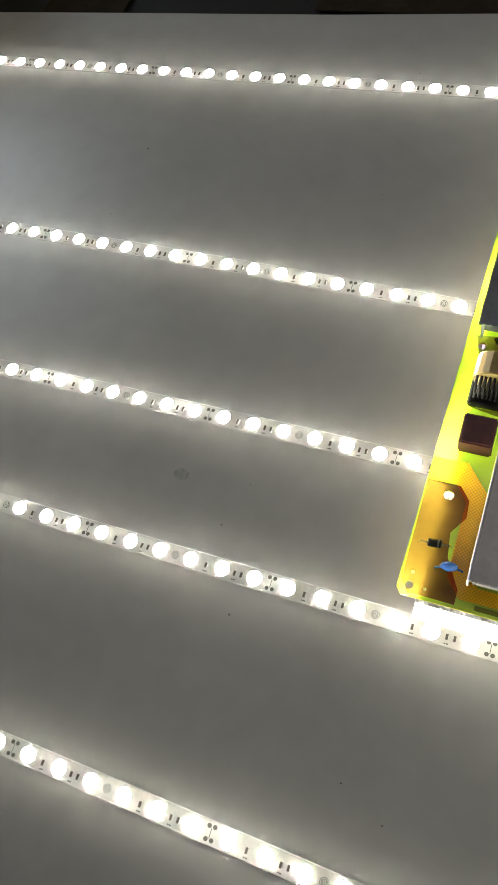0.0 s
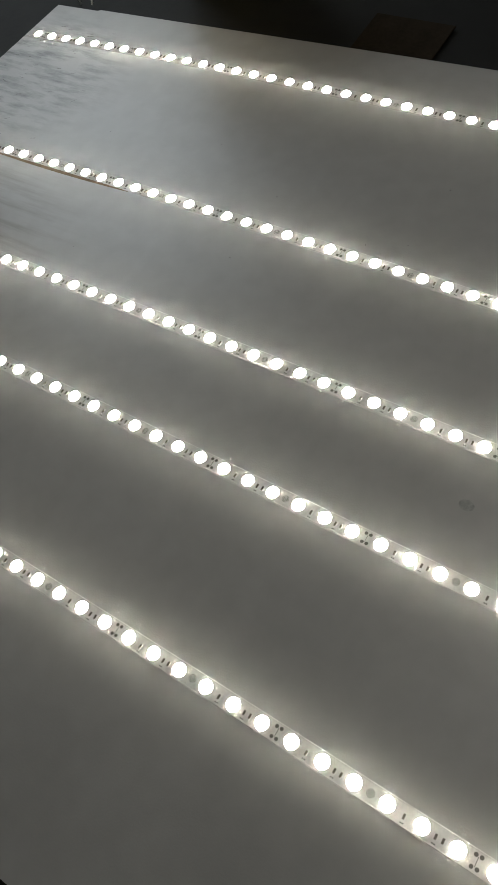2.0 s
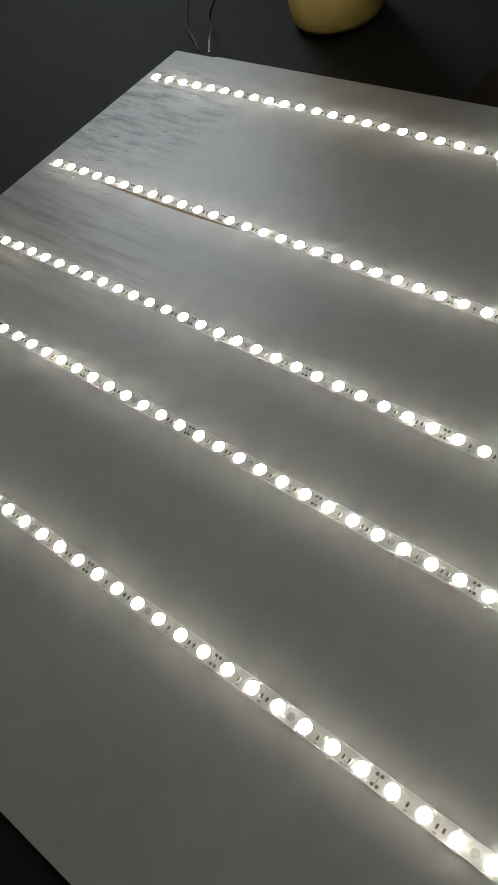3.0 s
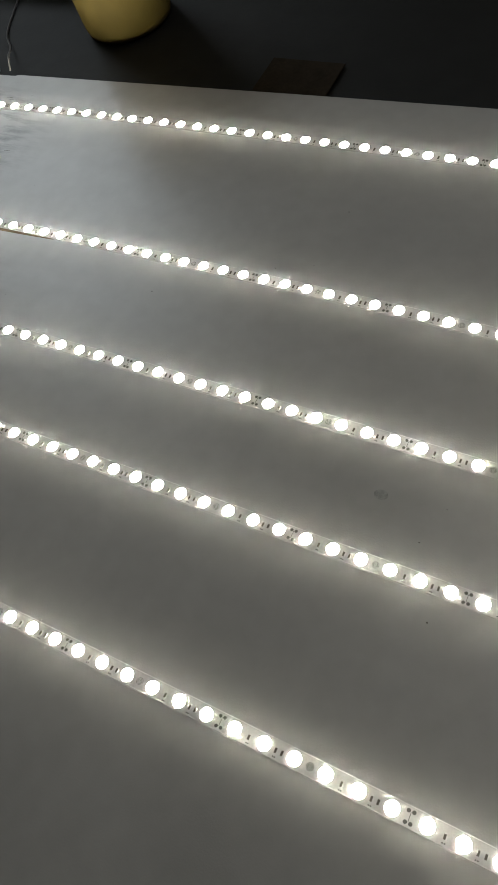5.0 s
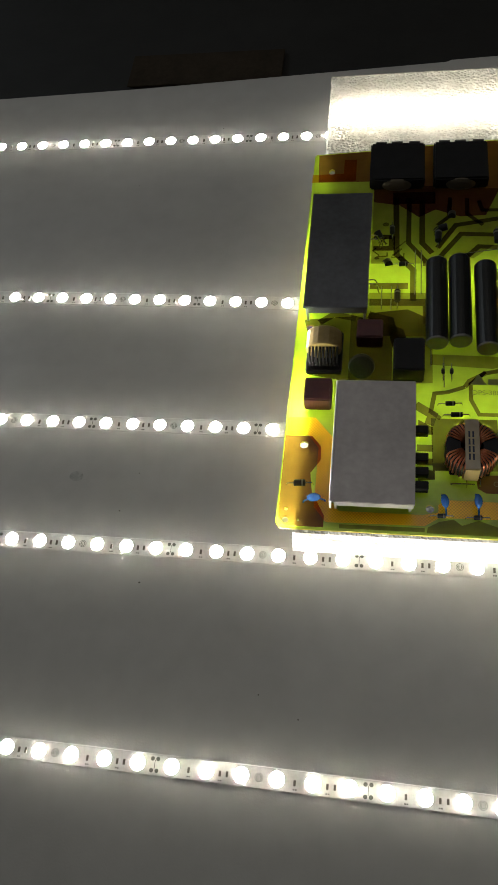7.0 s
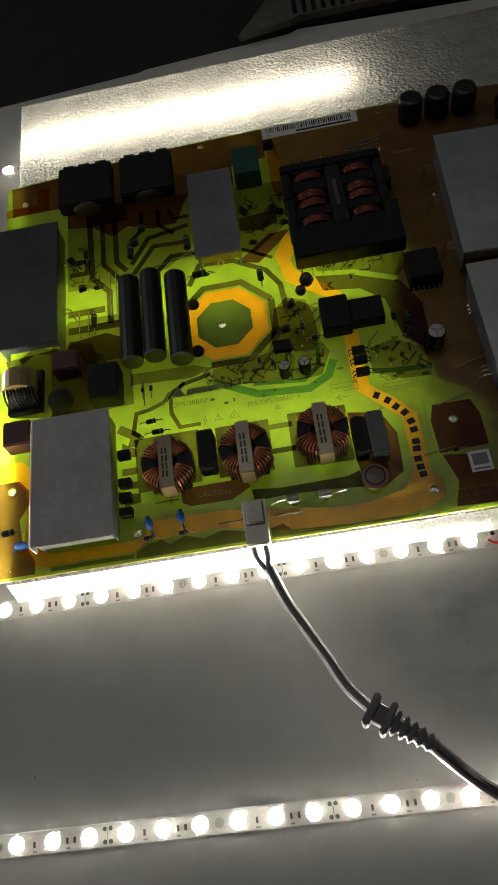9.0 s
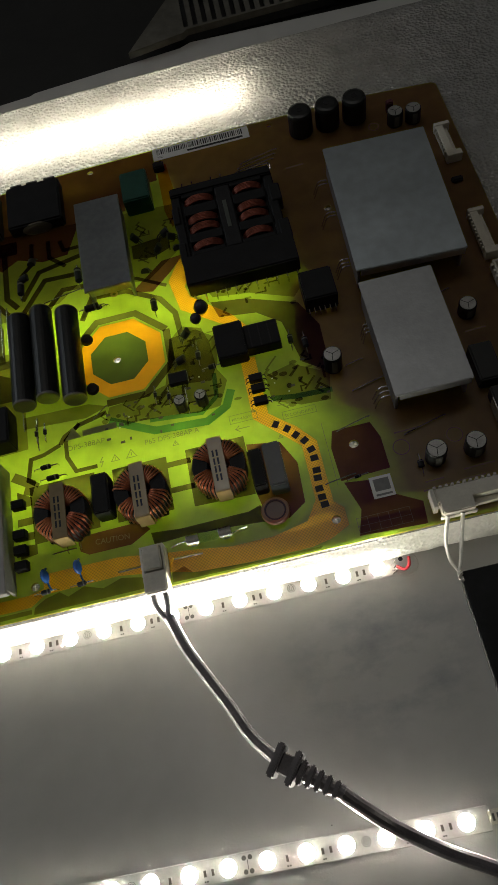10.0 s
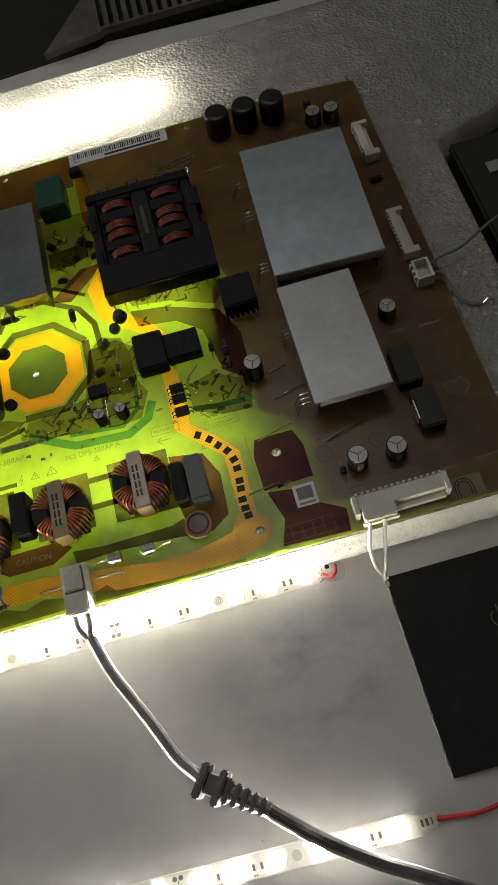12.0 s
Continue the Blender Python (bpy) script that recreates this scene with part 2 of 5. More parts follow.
def again(ob, name, m, parent):
    """One more object on the mesh of ob."""
    o = new(name, ob.data)
    o.parent = parent
    o.matrix_basis = m
    return o


def mm(x, y, z, rz=0.0, rx=0.0, ry=0.0):
    return pose(x * MM, y * MM, z * MM, rx, ry, rz)


def thing(name, label, category, m=None, group="", kind=""):
    ob = new(name)
    ob.empty_display_size = 0.01
    if m is not None:
        ob.matrix_world = m
    return tagged(ob, label, category, group, kind)


def add_box(bm, x0, x1, y0, y1, z0, z1, bevel=0.0, seg=1):
    made = bmesh.ops.create_cube(bm, size=1.0, matrix=Matrix.Translation(((x0 + x1) / 2, (y0 + y1) / 2, (z0 + z1) / 2)) @ Matrix.Diagonal((x1 - x0, y1 - y0, z1 - z0, 1)))
    if bevel:
        edges = {e for v in made["verts"] for e in v.link_edges}
        bmesh.ops.bevel(bm, geom=list(edges), offset=bevel, segments=seg, affect="EDGES")
    return bm


def box(x0, x1, y0, y1, z0, z1, bevel=0.0, seg=1):
    return add_box(bmesh.new(), x0, x1, y0, y1, z0, z1, bevel, seg)


def add_lathe(bm, profile, n=20, m=None):
    """profile: (radius, height) pairs, bottom to top, turned round z."""
    rings = []
    for r, h in profile:
        if r < 1e-6:
            rings.append([bm.verts.new((0, 0, h))])
        else:
            rings.append([bm.verts.new((r * math.cos(2 * math.pi * k / n), r * math.sin(2 * math.pi * k / n), h)) for k in range(n)])
    fresh = [v for ring in rings for v in ring]
    for a, b in zip(rings, rings[1:]):
        for k in range(n):
            q = [a[k % len(a)], a[(k + 1) % len(a)], b[(k + 1) % len(b)], b[k % len(b)]]
            q = list(dict.fromkeys(q))
            if len(q) > 2:
                bm.faces.new(q)
    for ring, flip in ((rings[0], True), (rings[-1], False)):
        if len(ring) > 2:
            bm.faces.new(ring[::-1] if flip else ring)
    if m is not None:
        bmesh.ops.transform(bm, matrix=m, verts=fresh)
    return bm


def lathe(profile, n=20, m=None):
    return add_lathe(bmesh.new(), profile, n, m)


def smooth_path(points, steps=6):
    """Catmull-Rom through the points."""
    p = [Vector(q) for q in points]
    p = [2 * p[0] - p[1]] + p + [2 * p[-1] - p[-2]]
    out = []
    for a, b, c, d in zip(p, p[1:], p[2:], p[3:]):
        for k in range(steps):
            t = k / steps
            out.append(0.5 * (2 * b + (c - a) * t + (2 * a - 5 * b + 4 * c - d) * t * t + (3 * b - a - 3 * c + d) * t ** 3))
    out.append(p[-2])
    return out


def add_tube(bm, points, radius, n=8, steps=6, flat=1.0, side=None):
    """A round (or flattened) wire along a smooth path."""
    path = smooth_path(points, steps) if steps > 1 else [Vector(q) for q in points]
    rings = []
    for k, q in enumerate(path):
        way = (path[min(k + 1, len(path) - 1)] - path[max(k - 1, 0)]).normalized()
        a = way.cross(Vector((0, 0, 1)))
        a = a.normalized() if a.length > 1e-3 else Vector((1, 0, 0))
        b = a.cross(way)
        rings.append([bm.verts.new(q + radius * (flat * math.cos(2 * math.pi * i / n) * a + math.sin(2 * math.pi * i / n) * b)) for i in range(n)])
    for r, s in zip(rings, rings[1:]):
        for i in range(n):
            bm.faces.new((r[i], r[(i + 1) % n], s[(i + 1) % n], s[i]))
    bm.faces.new(rings[0][::-1]), bm.faces.new(rings[-1])
    return bm


def tube(points, radius, n=8, steps=6, flat=1.0):
    return add_tube(bmesh.new(), points, radius, n, steps, flat)


def slab(outline, holes, z0, z1):
    """A plate with that outline and real holes; faces: 0 the top, 1 the sides, 2 the underside."""
    bm = bmesh.new()
    edges = []
    for loop in (outline, *holes):
        vs = [bm.verts.new((x, y, z1)) for x, y in loop]
        edges += [bm.edges.new((a, b)) for a, b in zip(vs, vs[1:] + vs[:1])]
    bmesh.ops.triangle_fill(bm, use_beauty=True, edges=edges)
    bmesh.ops.recalc_face_normals(bm, faces=bm.faces)
    top = list(bm.faces)
    if top[0].normal.z < 0:
        bmesh.ops.reverse_faces(bm, faces=top)
    made = bmesh.ops.extrude_face_region(bm, geom=top, use_keep_orig=True)
    low = [g for g in made["geom"] if isinstance(g, bmesh.types.BMVert)]
    bmesh.ops.translate(bm, verts=low, vec=(0, 0, z0 - z1))
    for fc in bm.faces:
        fc.normal_update()
        c = fc.calc_center_median()
        fc.material_index = 0 if abs(c.z - z1) < 1e-6 else 2 if abs(c.z - z0) < 1e-6 else 1
    bmesh.ops.recalc_face_normals(bm, faces=bm.faces)
    return bm


def flat(outline, z):
    bm = bmesh.new()
    f = bm.faces.new([bm.verts.new((x, y, z)) for x, y in outline])
    bmesh.ops.triangulate(bm, faces=[f])
    return bm


def ring_outline(cx, cy, r, n=16, rx=None):
    return [(cx + (rx or r) * math.cos(2 * math.pi * k / n), cy + r * math.sin(2 * math.pi * k / n)) for k in range(n)]


def add_line(bm, points, w, z):
    """A flat trace of width w along straight runs."""
    for (x0, y0), (x1, y1) in zip(points, points[1:]):
        d = Vector((x1 - x0, y1 - y0))
        if d.length < 1e-6:
            continue
        u = d.normalized() * w / 2
        n = Vector((-u.y, u.x))
        c = [(x0 - u.x + n.x, y0 - u.y + n.y), (x0 - u.x - n.x, y0 - u.y - n.y), (x1 + u.x - n.x, y1 + u.y - n.y), (x1 + u.x + n.x, y1 + u.y + n.y)]
        bm.faces.new([bm.verts.new((x, y, z)) for x, y in c])
    return bm


def text(name, body, size, x, y, z, mat, parent, rz=0.0, wide=1.0):
    """Lettering in the built-in font, as a flat mesh; size in millimetres, x, y: its lower left."""
    c = bpy.data.curves.new(name, "FONT")
    c.body, c.size = body, size
    o = bpy.data.objects.new(name, c)
    scene.collection.objects.link(o)
    data = bpy.data.meshes.new_from_object(o.evaluated_get(bpy.context.evaluated_depsgraph_get()))
    bpy.data.objects.remove(o)
    bpy.data.curves.remove(c)
    data.transform(Matrix.Diagonal((wide * MM, MM, MM, 1)))
    data.materials.clear()
    data.materials.append(mat)
    ob = new(name, data)
    ob.matrix_world = mm(x, y, z, rz)
    ob.parent = parent
    return ob


def bars(name, spans, mat, parent, label=""):
    """Plain bars standing in for small print: (x0, x1, y0, y1, z)."""
    bm = bmesh.new()
    for x0, x1, y0, y1, z in spans:
        bm.faces.new([bm.verts.new(v) for v in ((x0, y0, z), (x1, y0, z), (x1, y1, z), (x0, y1, z))])
    return part(name, bm, mat, parent, label)


# ---- setting: table, room ----
def setting(name, bm, mat, label, category="structure"):
    return tagged(part(name, bm, mat), label, category, kind="structure")


setting("floor", box(-2500, 3000, -2500, 2800, -760, -740), DUST, "dark dusty floor of the workshop", "floor")
setting("ceiling", box(-1220, 2920, -2420, 2720, 2400, 2420), WALL, "plain painted ceiling", "ceiling")
setting("wall_east", box(2900, 2920, -2420, 2720, -740, 2400), WALL, "plain dim painted wall", "wall")
setting("wall_south", box(-1200, 2900, -2420, -2400, -740, 2400), WALL, "plain dim painted wall", "wall")
setting("wall_north", box(-1200, 2900, 2700, 2720, -740, 2400), WALL, "plain dim painted wall behind the bench", "wall")
wall_west = bmesh.new()
for b in ((-2420, 900, -740, 2400), (1700, 2720, -740, 2400), (900, 1700, -740, 760), (900, 1700, 1640, 2400)):
    add_box(wall_west, -1220, -1200, b[0], b[1], b[2], b[3])
setting("wall_west", wall_west, WALL, "plain painted wall with a window opening", "wall")
bench = thing("workbench", "dark worn workbench under the grey light panel", "table", mm(0, 0, -6))
part("worktop", box(-420, 1500, -480, 1150, -36, 0, 3), TABLE, bench)
leg = part("leg", box(-25, 25, -25, 25, -734, -36, 2), CASE, bench, at=mm(-360, -420, -6))
leg.matrix_basis = mm(-360, -420, 0)
for x, y in ((1440, -420), (-360, 1090), (1440, 1090)):
    again(leg, "leg", mm(x, y, 0), bench)

# ---- the grey panel that carries the light strips ----
panel = thing("light_panel", "flat grey painted panel carrying five light strips, scuffed at one end", "panel", mm(0, 0, 0))
OUTLINE = [(-41, -122.5), (1032, -122.5), (1032, 497), (868, 507), (860, 503.5), (752, 496.5), (748, 494.5), (520, 479), (336, 470.5), (40, 455.5), (36, 453.5), (-11, 451.4), (-23, 211)]
sheet = slab(OUTLINE, [], -5.5, 0.0)
part("sheet", sheet, BOARD, panel)
rnd = random.Random(7)
# grime near the far left corner, faint scuffs and dark specks
specks = bmesh.new()
for k in range(240):
    x, y = rnd.uniform(-5, 120), rnd.uniform(250, 430)
    if rnd.random() < ((x + 5) / 125) ** 0.7:
        continue
    l, w, a = rnd.uniform(1.0, 9.0), rnd.uniform(0.25, 0.8), rnd.gauss(0.25, 0.3)
    u, v = Vector((math.cos(a), math.sin(a))) * l / 2, Vector((-math.sin(a), math.cos(a))) * w / 2
    ring = [(x + u.x * math.cos(t) + v.x * math.sin(t), y + u.y * math.cos(t) + v.y * math.sin(t)) for t in (k2 * math.pi / 4 for k2 in range(8))]
    specks.faces.new([specks.verts.new((p, q, 0.05)) for p, q in ring])
grime = part("scuff_marks", specks, material("scuff_grey", (0.15, 0.145, 0.135), 0.7, 0, 0.3, 400), panel, "short dark scuffs")
tagged(grime, kind="stuff")
dots = bmesh.new()
for k in range(46):
    x, y, r = rnd.uniform(0, 920), rnd.uniform(-115, 440), rnd.uniform(0.2, 0.5)
    if x > 650 and y > 95:
        continue
    ring = ring_outline(x, y, r, 7, r * rnd.uniform(0.7, 1.7))
    dots.faces.new([dots.verts.new((p, q, 0.06)) for p, q in ring])
tagged(part("specks", dots, SPECK, panel, "tiny dark specks"), kind="stuff")
spot = material("grey_smudge", (0.36, 0.36, 0.35), 0.6, 0, 0.25, 300)
part("smudge", flat(ring_outline(537, 145, 3.2, 18, 4.2), 0.05), spot, panel, "faint round grey smudge")


# ---- light strips ----
PITCH = 1000 / 60
# the strip's first light in this count (mm), its line and bend, first and last light, end of the tape
STRIPS = [
    (0.0, 414.65, 0.00811, -0.00654, 0, 53, 903),
    (-1.0, 280.20, -0.01290, -0.04475, 0, 52, 878),
    (31.1, 180.57, 0.0, -0.02591, -2, 50, 876),
    (108.1, 106.42, -0.00467, -0.00711, -6, 47, 904),
    (233.8, 0.0, -0.00740, -0.02005, -14, 40, 910),
]


def strip_y(k, x):
    x0, y0, slope, bend, *_ = STRIPS[k]
    y = y0 + (x - x0) * slope + (bend * (x / 1000 - 0.45) ** 2 * 1000 if k != 3 or x < 450 else 0.0)
    if k == 0 and x < 220:
        y -= 5.5 * ((220 - x) / 220) ** 2
    return y


def lamp_x(k, i):
    x = STRIPS[k][0] + i * PITCH
    return x + max(0.0, x - 650) * 0.0105 if k == 3 else x


# a glowing milky lens over a pale base
led_dome = lathe([(3.4, 0.0), (3.4, 0.42), (3.25, 0.51), (2.2, 0.68), (0, 0.78)], 16)
for fc in led_dome.faces:
    fc.material_index = 1 if all(v.co.z < 0.45 for v in fc.verts) else 0
led_mesh = part("light", led_dome, [LED, PACKAGE], None, smooth=True)
chip_mesh = part("resistor", add_box(add_box(box(-0.55, 0.55, -0.75, 0.75, 0.35, 0.9), -0.55, 0.55, -1.25, -0.75, 0.35, 0.85), -0.55, 0.55, 0.75, 1.25, 0.35, 0.85), RESIST, None)
pads = bmesh.new()
for y in (-2.6, 2.6):
    for x in (-1.3, 1.3):
        add_lathe(pads, [(1.0, 0.36), (1.0, 0.42)], 10, Matrix.Translation((x, y, 0)))
add_box(pads, -0.15, 0.15, -2.2, 2.2, 0.36, 0.40)
pad_mesh = part("cut_mark", pads, MARK, None)
logo = bmesh.new()
for r in (2.0, 1.35):
    for k in range(20):
        a, b = 2 * math.pi * k / 20, 2 * math.pi * (k + 1) / 20
        logo.faces.new([logo.verts.new((q * math.cos(t), q * math.sin(t), 0.40)) for q, t in ((r, a), (r, b), (r - 0.25, b), (r - 0.25, a))])
add_box(logo, -0.9, -0.65, -0.8, 0.8, 0.36, 0.4), add_box(logo, -0.12, 0.12, -0.8, 0.8, 0.36, 0.4), add_box(logo, 0.65, 0.9, -0.8, 0.8, 0.36, 0.4)
logo_mesh = part("round_mark", logo, MARK, None)
print_mesh = part("print", add_box(box(-0.9, -0.15, -0.3, 0.3, 0.36, 0.38), 0.1, 0.9, -0.3, 0.3, 0.36, 0.38), MARK, None)
PROTOS = (led_mesh, chip_mesh, pad_mesh, logo_mesh, print_mesh)

for k, (x0, y0, slope, bend, first, last, end) in enumerate(STRIPS):
    label = ["lit white light strip, its far end bent, running under foam", "lit white light strip with a tan peeling edge",
             "lit white light strip running under the circuit board", "lit white light strip along the foam edge, red wire soldered",
             "lit white light strip with red lead, crossed by cable"][k]
    strip = thing("led_strip", label, "light strip", mm(0, 0, 0), "light strips on the grey panel")
    begin = x0 + first * PITCH - 8.3
    tape = bmesh.new()
    xs = [begin + (end - begin) * i / 80 for i in range(81)]
    rows = []
    for x in xs:
        y = strip_y(k, x)
        lift = 0.0
        rows.append([tape.verts.new((x, y + s, z + lift)) for s, z in ((-5, 0.02), (-5, 0.25), (-4.6, 0.36), (4.6, 0.36), (5, 0.25), (5, 0.02))])
    for a, b in zip(rows, rows[1:]):
        for i in range(5):
            tape.faces.new((a[i], b[i], b[i + 1], a[i + 1]))
    tape.faces.new(rows[0]), tape.faces.new(rows[-1][::-1])
    bmesh.ops.recalc_face_normals(tape, faces=tape.faces)
    part("tape", tape, TAPE, strip)
    for i in range(first, last + 1):
        x = lamp_x(k, i)
        y = strip_y(k, x)
        again(led_mesh, "light", mm(x, y, 0.36), strip)
    # between the lights: cut marks, round marks and resistors, in runs of three lights
    phase = {0: 0, 1: 1, 2: 0, 3: 1, 4: 2}[k]
    for i in range(first, last):
        x = lamp_x(k, i + 0.5)
        y = strip_y(k, x)
        q = (i + phase) % 6
        if q == 0:
            again(pad_mesh, "cut_mark", mm(x, y, 0), strip)
        elif q == 3:
            again(logo_mesh, "round_mark", mm(x, y, 0), strip)
        elif q in (1, 4):
            again(chip_mesh, "resistor", mm(x, y - 0.6, 0), strip)
            again(print_mesh, "print", mm(x + 0.2, y - 3.4, 0), strip)
        else:
            again(chip_mesh, "resistor", mm(x - 1.7, y - 0.4, 0), strip)
            again(chip_mesh, "resistor", mm(x + 1.7, y - 0.4, 0), strip)
            again(print_mesh, "print", mm(x - 1.5, y - 3.4, 0), strip)
    if k == 1:
        edge = bmesh.new()
        for xa in range(56, 212, 4):
            wa, wb = (2.6 * math.sin(math.pi * (q - 56) / 160) ** 0.7 if 56 < q < 216 else 0.05 for q in (xa, xa + 4))
            edge.faces.new([edge.verts.new(v) for v in ((xa, strip_y(1, xa) - 4.9 - wa, 0.08), (xa + 4, strip_y(1, xa + 4) - 4.9 - wb, 0.08), (xa + 4, strip_y(1, xa + 4) - 4.8, 0.3), (xa, strip_y(1, xa) - 4.8, 0.3))])
        part("peeling_backing", edge, material("tan_backing", (0.22, 0.15, 0.09), 0.7, 0, 0.2, 200), strip, "tan edge of peeling backing")
    if k == 3:
        part("wire_end", tube([(903, 101.5, 0.6), (906, 99, 2.2), (908.5, 100.5, 2.4), (909.5, 104.5, 1.2)], 0.75, 8), RED, strip, "short red wire")
        part("solder_blob", lathe([(1.2, 0), (1.0, 0.7), (0, 1.0)], 10, Matrix.Translation((905.5, 104.6, 0.4))), BLACK, strip, "dark solder and flux")
        part("glue_drop", lathe([(6.0, 0), (5.4, 0.35), (3.5, 0.6), (0, 0.7)], 20, Matrix.Translation((907.5, 102, 0.03))), material("clear_glue", (0.52, 0.52, 0.50), 0.12, 0, 0.05, 200), strip, "round drop of dried clear glue")
        for j in range(3):
            part("wire_loop", tube([(900.5 + j, 98.5 + 2.6 * j, 0.5), (902.5, 99.4 + 2.6 * j, 1.6), (900.2, 100.4 + 2.6 * j, 0.6)], 0.28, 6), STEEL, strip)
    if k == 4:
        part("heat_shrink", box(909.5, 918.5, -11.9, -6.2, 0.1, 2.2, 0.8, 2), WHITE, strip, "white sleeve over the lead")
        bars("print_bar", [(911, 912, -10.6, -7.8, 2.24), (913, 914.2, -10.6, -7.8, 2.24), (915.4, 916, -10.6, -7.8, 2.24)], MARK, strip)
        part("red_lead", tube([(918, -9.2, 1.3), (926, -10.0, 2.2), (936, -11.0, 3.0), (960, -10, 2.5), (1000, -22, 2.0), (1040, -45, 1.5)], 0.95, 8), RED, strip, "red insulated wire")
for o in PROTOS:
    bpy.data.objects.remove(o)

# ---- foam sheet under the circuit board ----
foam = bmesh.new()
FX0, FX1, FY0, FY1, FZ = 666.5, 1036.5, 110.4, 458.5, 19.3
rr = random.Random(3)
nx, ny = 60, 56
grid = []
for j in range(ny + 1):
    line = []
    for i in range(nx + 1):
        y = FY0 + (FY1 - FY0) * j / ny
        reach = FX1 + 75 * min(1, max(0, (y - 322) / 22))
        x = FX0 + (reach - FX0) * i / nx
        if j == ny:
            y += 4.0 * math.sin((x - 660) / 200)
        edge = min(i, nx - i, j, ny - j)
        z = FZ - (0.9 if edge == 0 else 0.15 if edge == 1 else 0) + (rr.uniform(-0.12, 0.12) if not (655 < x < 1010 and 110 < y < 391) else -0.1)
        line.append(foam.verts.new((x, y, z)))
    grid.append(line)
for a, b in zip(grid, grid[1:]):
    for i in range(nx):
        foam.faces.new((a[i], a[i + 1], b[i + 1], b[i]))
loop = grid[0] + [r[-1] for r in grid[1:]] + grid[-1][-2::-1] + [r[0] for r in grid[-2:0:-1]]
low = []
for v in loop:
    cx = -1.2 if v.co.x <= FX0 + 0.1 else 0.0
    cy = -4.4 if v.co.y <= FY0 + 0.1 else 0.0
    if cy and v.co.x < 906:
        # the foot of the front edge lies on the strip's back, up to its lights, to spread the glow
        low.append(foam.verts.new((v.co.x + cx * rr.uniform(0.5, 1.3), strip_y(3, v.co.x) + 3.1 + rr.uniform(-0.2, 0.2), 0.5)))
        continue
    low.append(foam.verts.new((v.co.x + cx * rr.uniform(0.5, 1.3), v.co.y + cy * rr.uniform(0.9, 1.1), 0.15)))
n = len(loop)
for i in range(n):
    side = foam.faces.new((loop[i], low[i], low[(i + 1) % n], loop[(i + 1) % n]))
    # front faces take the brightened copy of the foam
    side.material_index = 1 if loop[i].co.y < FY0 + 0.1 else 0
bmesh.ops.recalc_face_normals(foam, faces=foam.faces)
tagged(part("foam_sheet", foam, [FOAM, FOAM_FRONT_LIT], None, smooth=True), "thick white packing foam sheet glowing from the light strips beneath", "foam sheet")

# ---- circuit board ----
pcb = thing("circuit_board", "lit-through green power supply circuit board on white foam", "circuit board", mm(0, 0, 0))
ZT, ZB, ZF = 21.0, 19.5, 20.85
EDGE = [(660, 111.6), (966, 110.6), (1004, 111), (1006, 113), (1006.8, 382), (1004.5, 384.3), (965, 387.6), (920, 388.4), (830, 388), (765, 386.8), (700, 380.4), (661.5, 377.2), (660.4, 376), (657.6, 114.4)]
HOLES = [ring_outline(x, y, r, 16, rx) for x, y, r, rx in (
    (669, 159.6, 2.2, 2.3), (666.6, 236.7, 1.9, 2.1), (672.3, 361.2, 2.6, 2.0), (662.3, 116.2, 1.9, 1.9), (662.5, 122.2, 1.0, 1.0), (734.6, 125.8, 2.1, 2.2),
    (788.4, 241, 2.0, 2.1), (880.1, 123.9, 2.1, 2.2), (897.6, 159.6, 2.2, 2.4), (788, 382.0, 1.6, 1.8), (902.3, 383.2, 1.5, 1.8), (920.9, 307.6, 2.0, 2.2), (669, 116.3, 0.7, 0.7))]
SLITS = [[(774.8, 123.0), (787.5, 123.2), (787.5, 124.3), (774.8, 124.1)], [(802, 122.9), (815.8, 122.6), (815.8, 123.8), (802, 124.0)]]


def octagon(cx, cy, r):
    return [(cx + r * math.cos(radians(22.5 + 45 * k)), cy + r * math.sin(radians(22.5 + 45 * k))) for k in range(8)]


# the laminate is bare and amber in a hatched band, a short band and an octagon; lacquered green elsewhere
BAND = [(659.2, 165.5), (671, 165.5), (676.8, 158), (676.5, 124), (683, 115.8), (732, 116.4), (739, 121.0), (775, 121.6), (787, 119.8), (802, 117), (812, 114.6), (838, 113.4), (866, 113.6), (876, 115.5), (885.2, 120), (885.2, 129), (881, 133), (880.8, 166), (873, 176), (860.8, 187), (860.8, 222),
        (853, 222), (852.6, 186), (866, 172.5), (873, 165), (873, 136), (867, 126.5), (850, 123), (830, 123), (812, 125.8), (800, 127.2), (776, 130.8), (742, 131), (738.6, 128), (738.6, 124), (731, 122.3), (689.5, 122.3), (684.6, 128), (684.6, 164), (674, 176.4), (659.2, 176.2)]
SHORT = [(832, 299), (823.5, 284), (827.2, 263), (848, 247), (852, 241.5), (861, 241.5), (854, 252), (834, 270), (832, 278), (838, 290)]
OUTER, INNER = octagon(790.9, 242, 25.0), octagon(789.8, 242, 16.6)
R_HOLE = [h for h in HOLES if math.hypot(h[0][0] - 882.3, h[0][1] - 123.9) < 2]
OCT_HOLE = [h for h in HOLES if math.hypot(h[0][0] - 790.5, h[0][1] - 241) < 2]
REST = [h for h in HOLES if h not in R_HOLE and h not in OCT_HOLE]
part("laminate", slab(EDGE, REST + [BAND, SHORT, OUTER], ZB, ZT), [PCB_TOP, PCB_EDGE, CLEAR], pcb, "translucent green laminate with drilled holes")
part("hatched_band", slab(BAND, R_HOLE + SLITS, ZB, ZT), [AMBER_HATCH, PCB_EDGE, CLEAR], pcb, "amber hatched band of bare laminate")
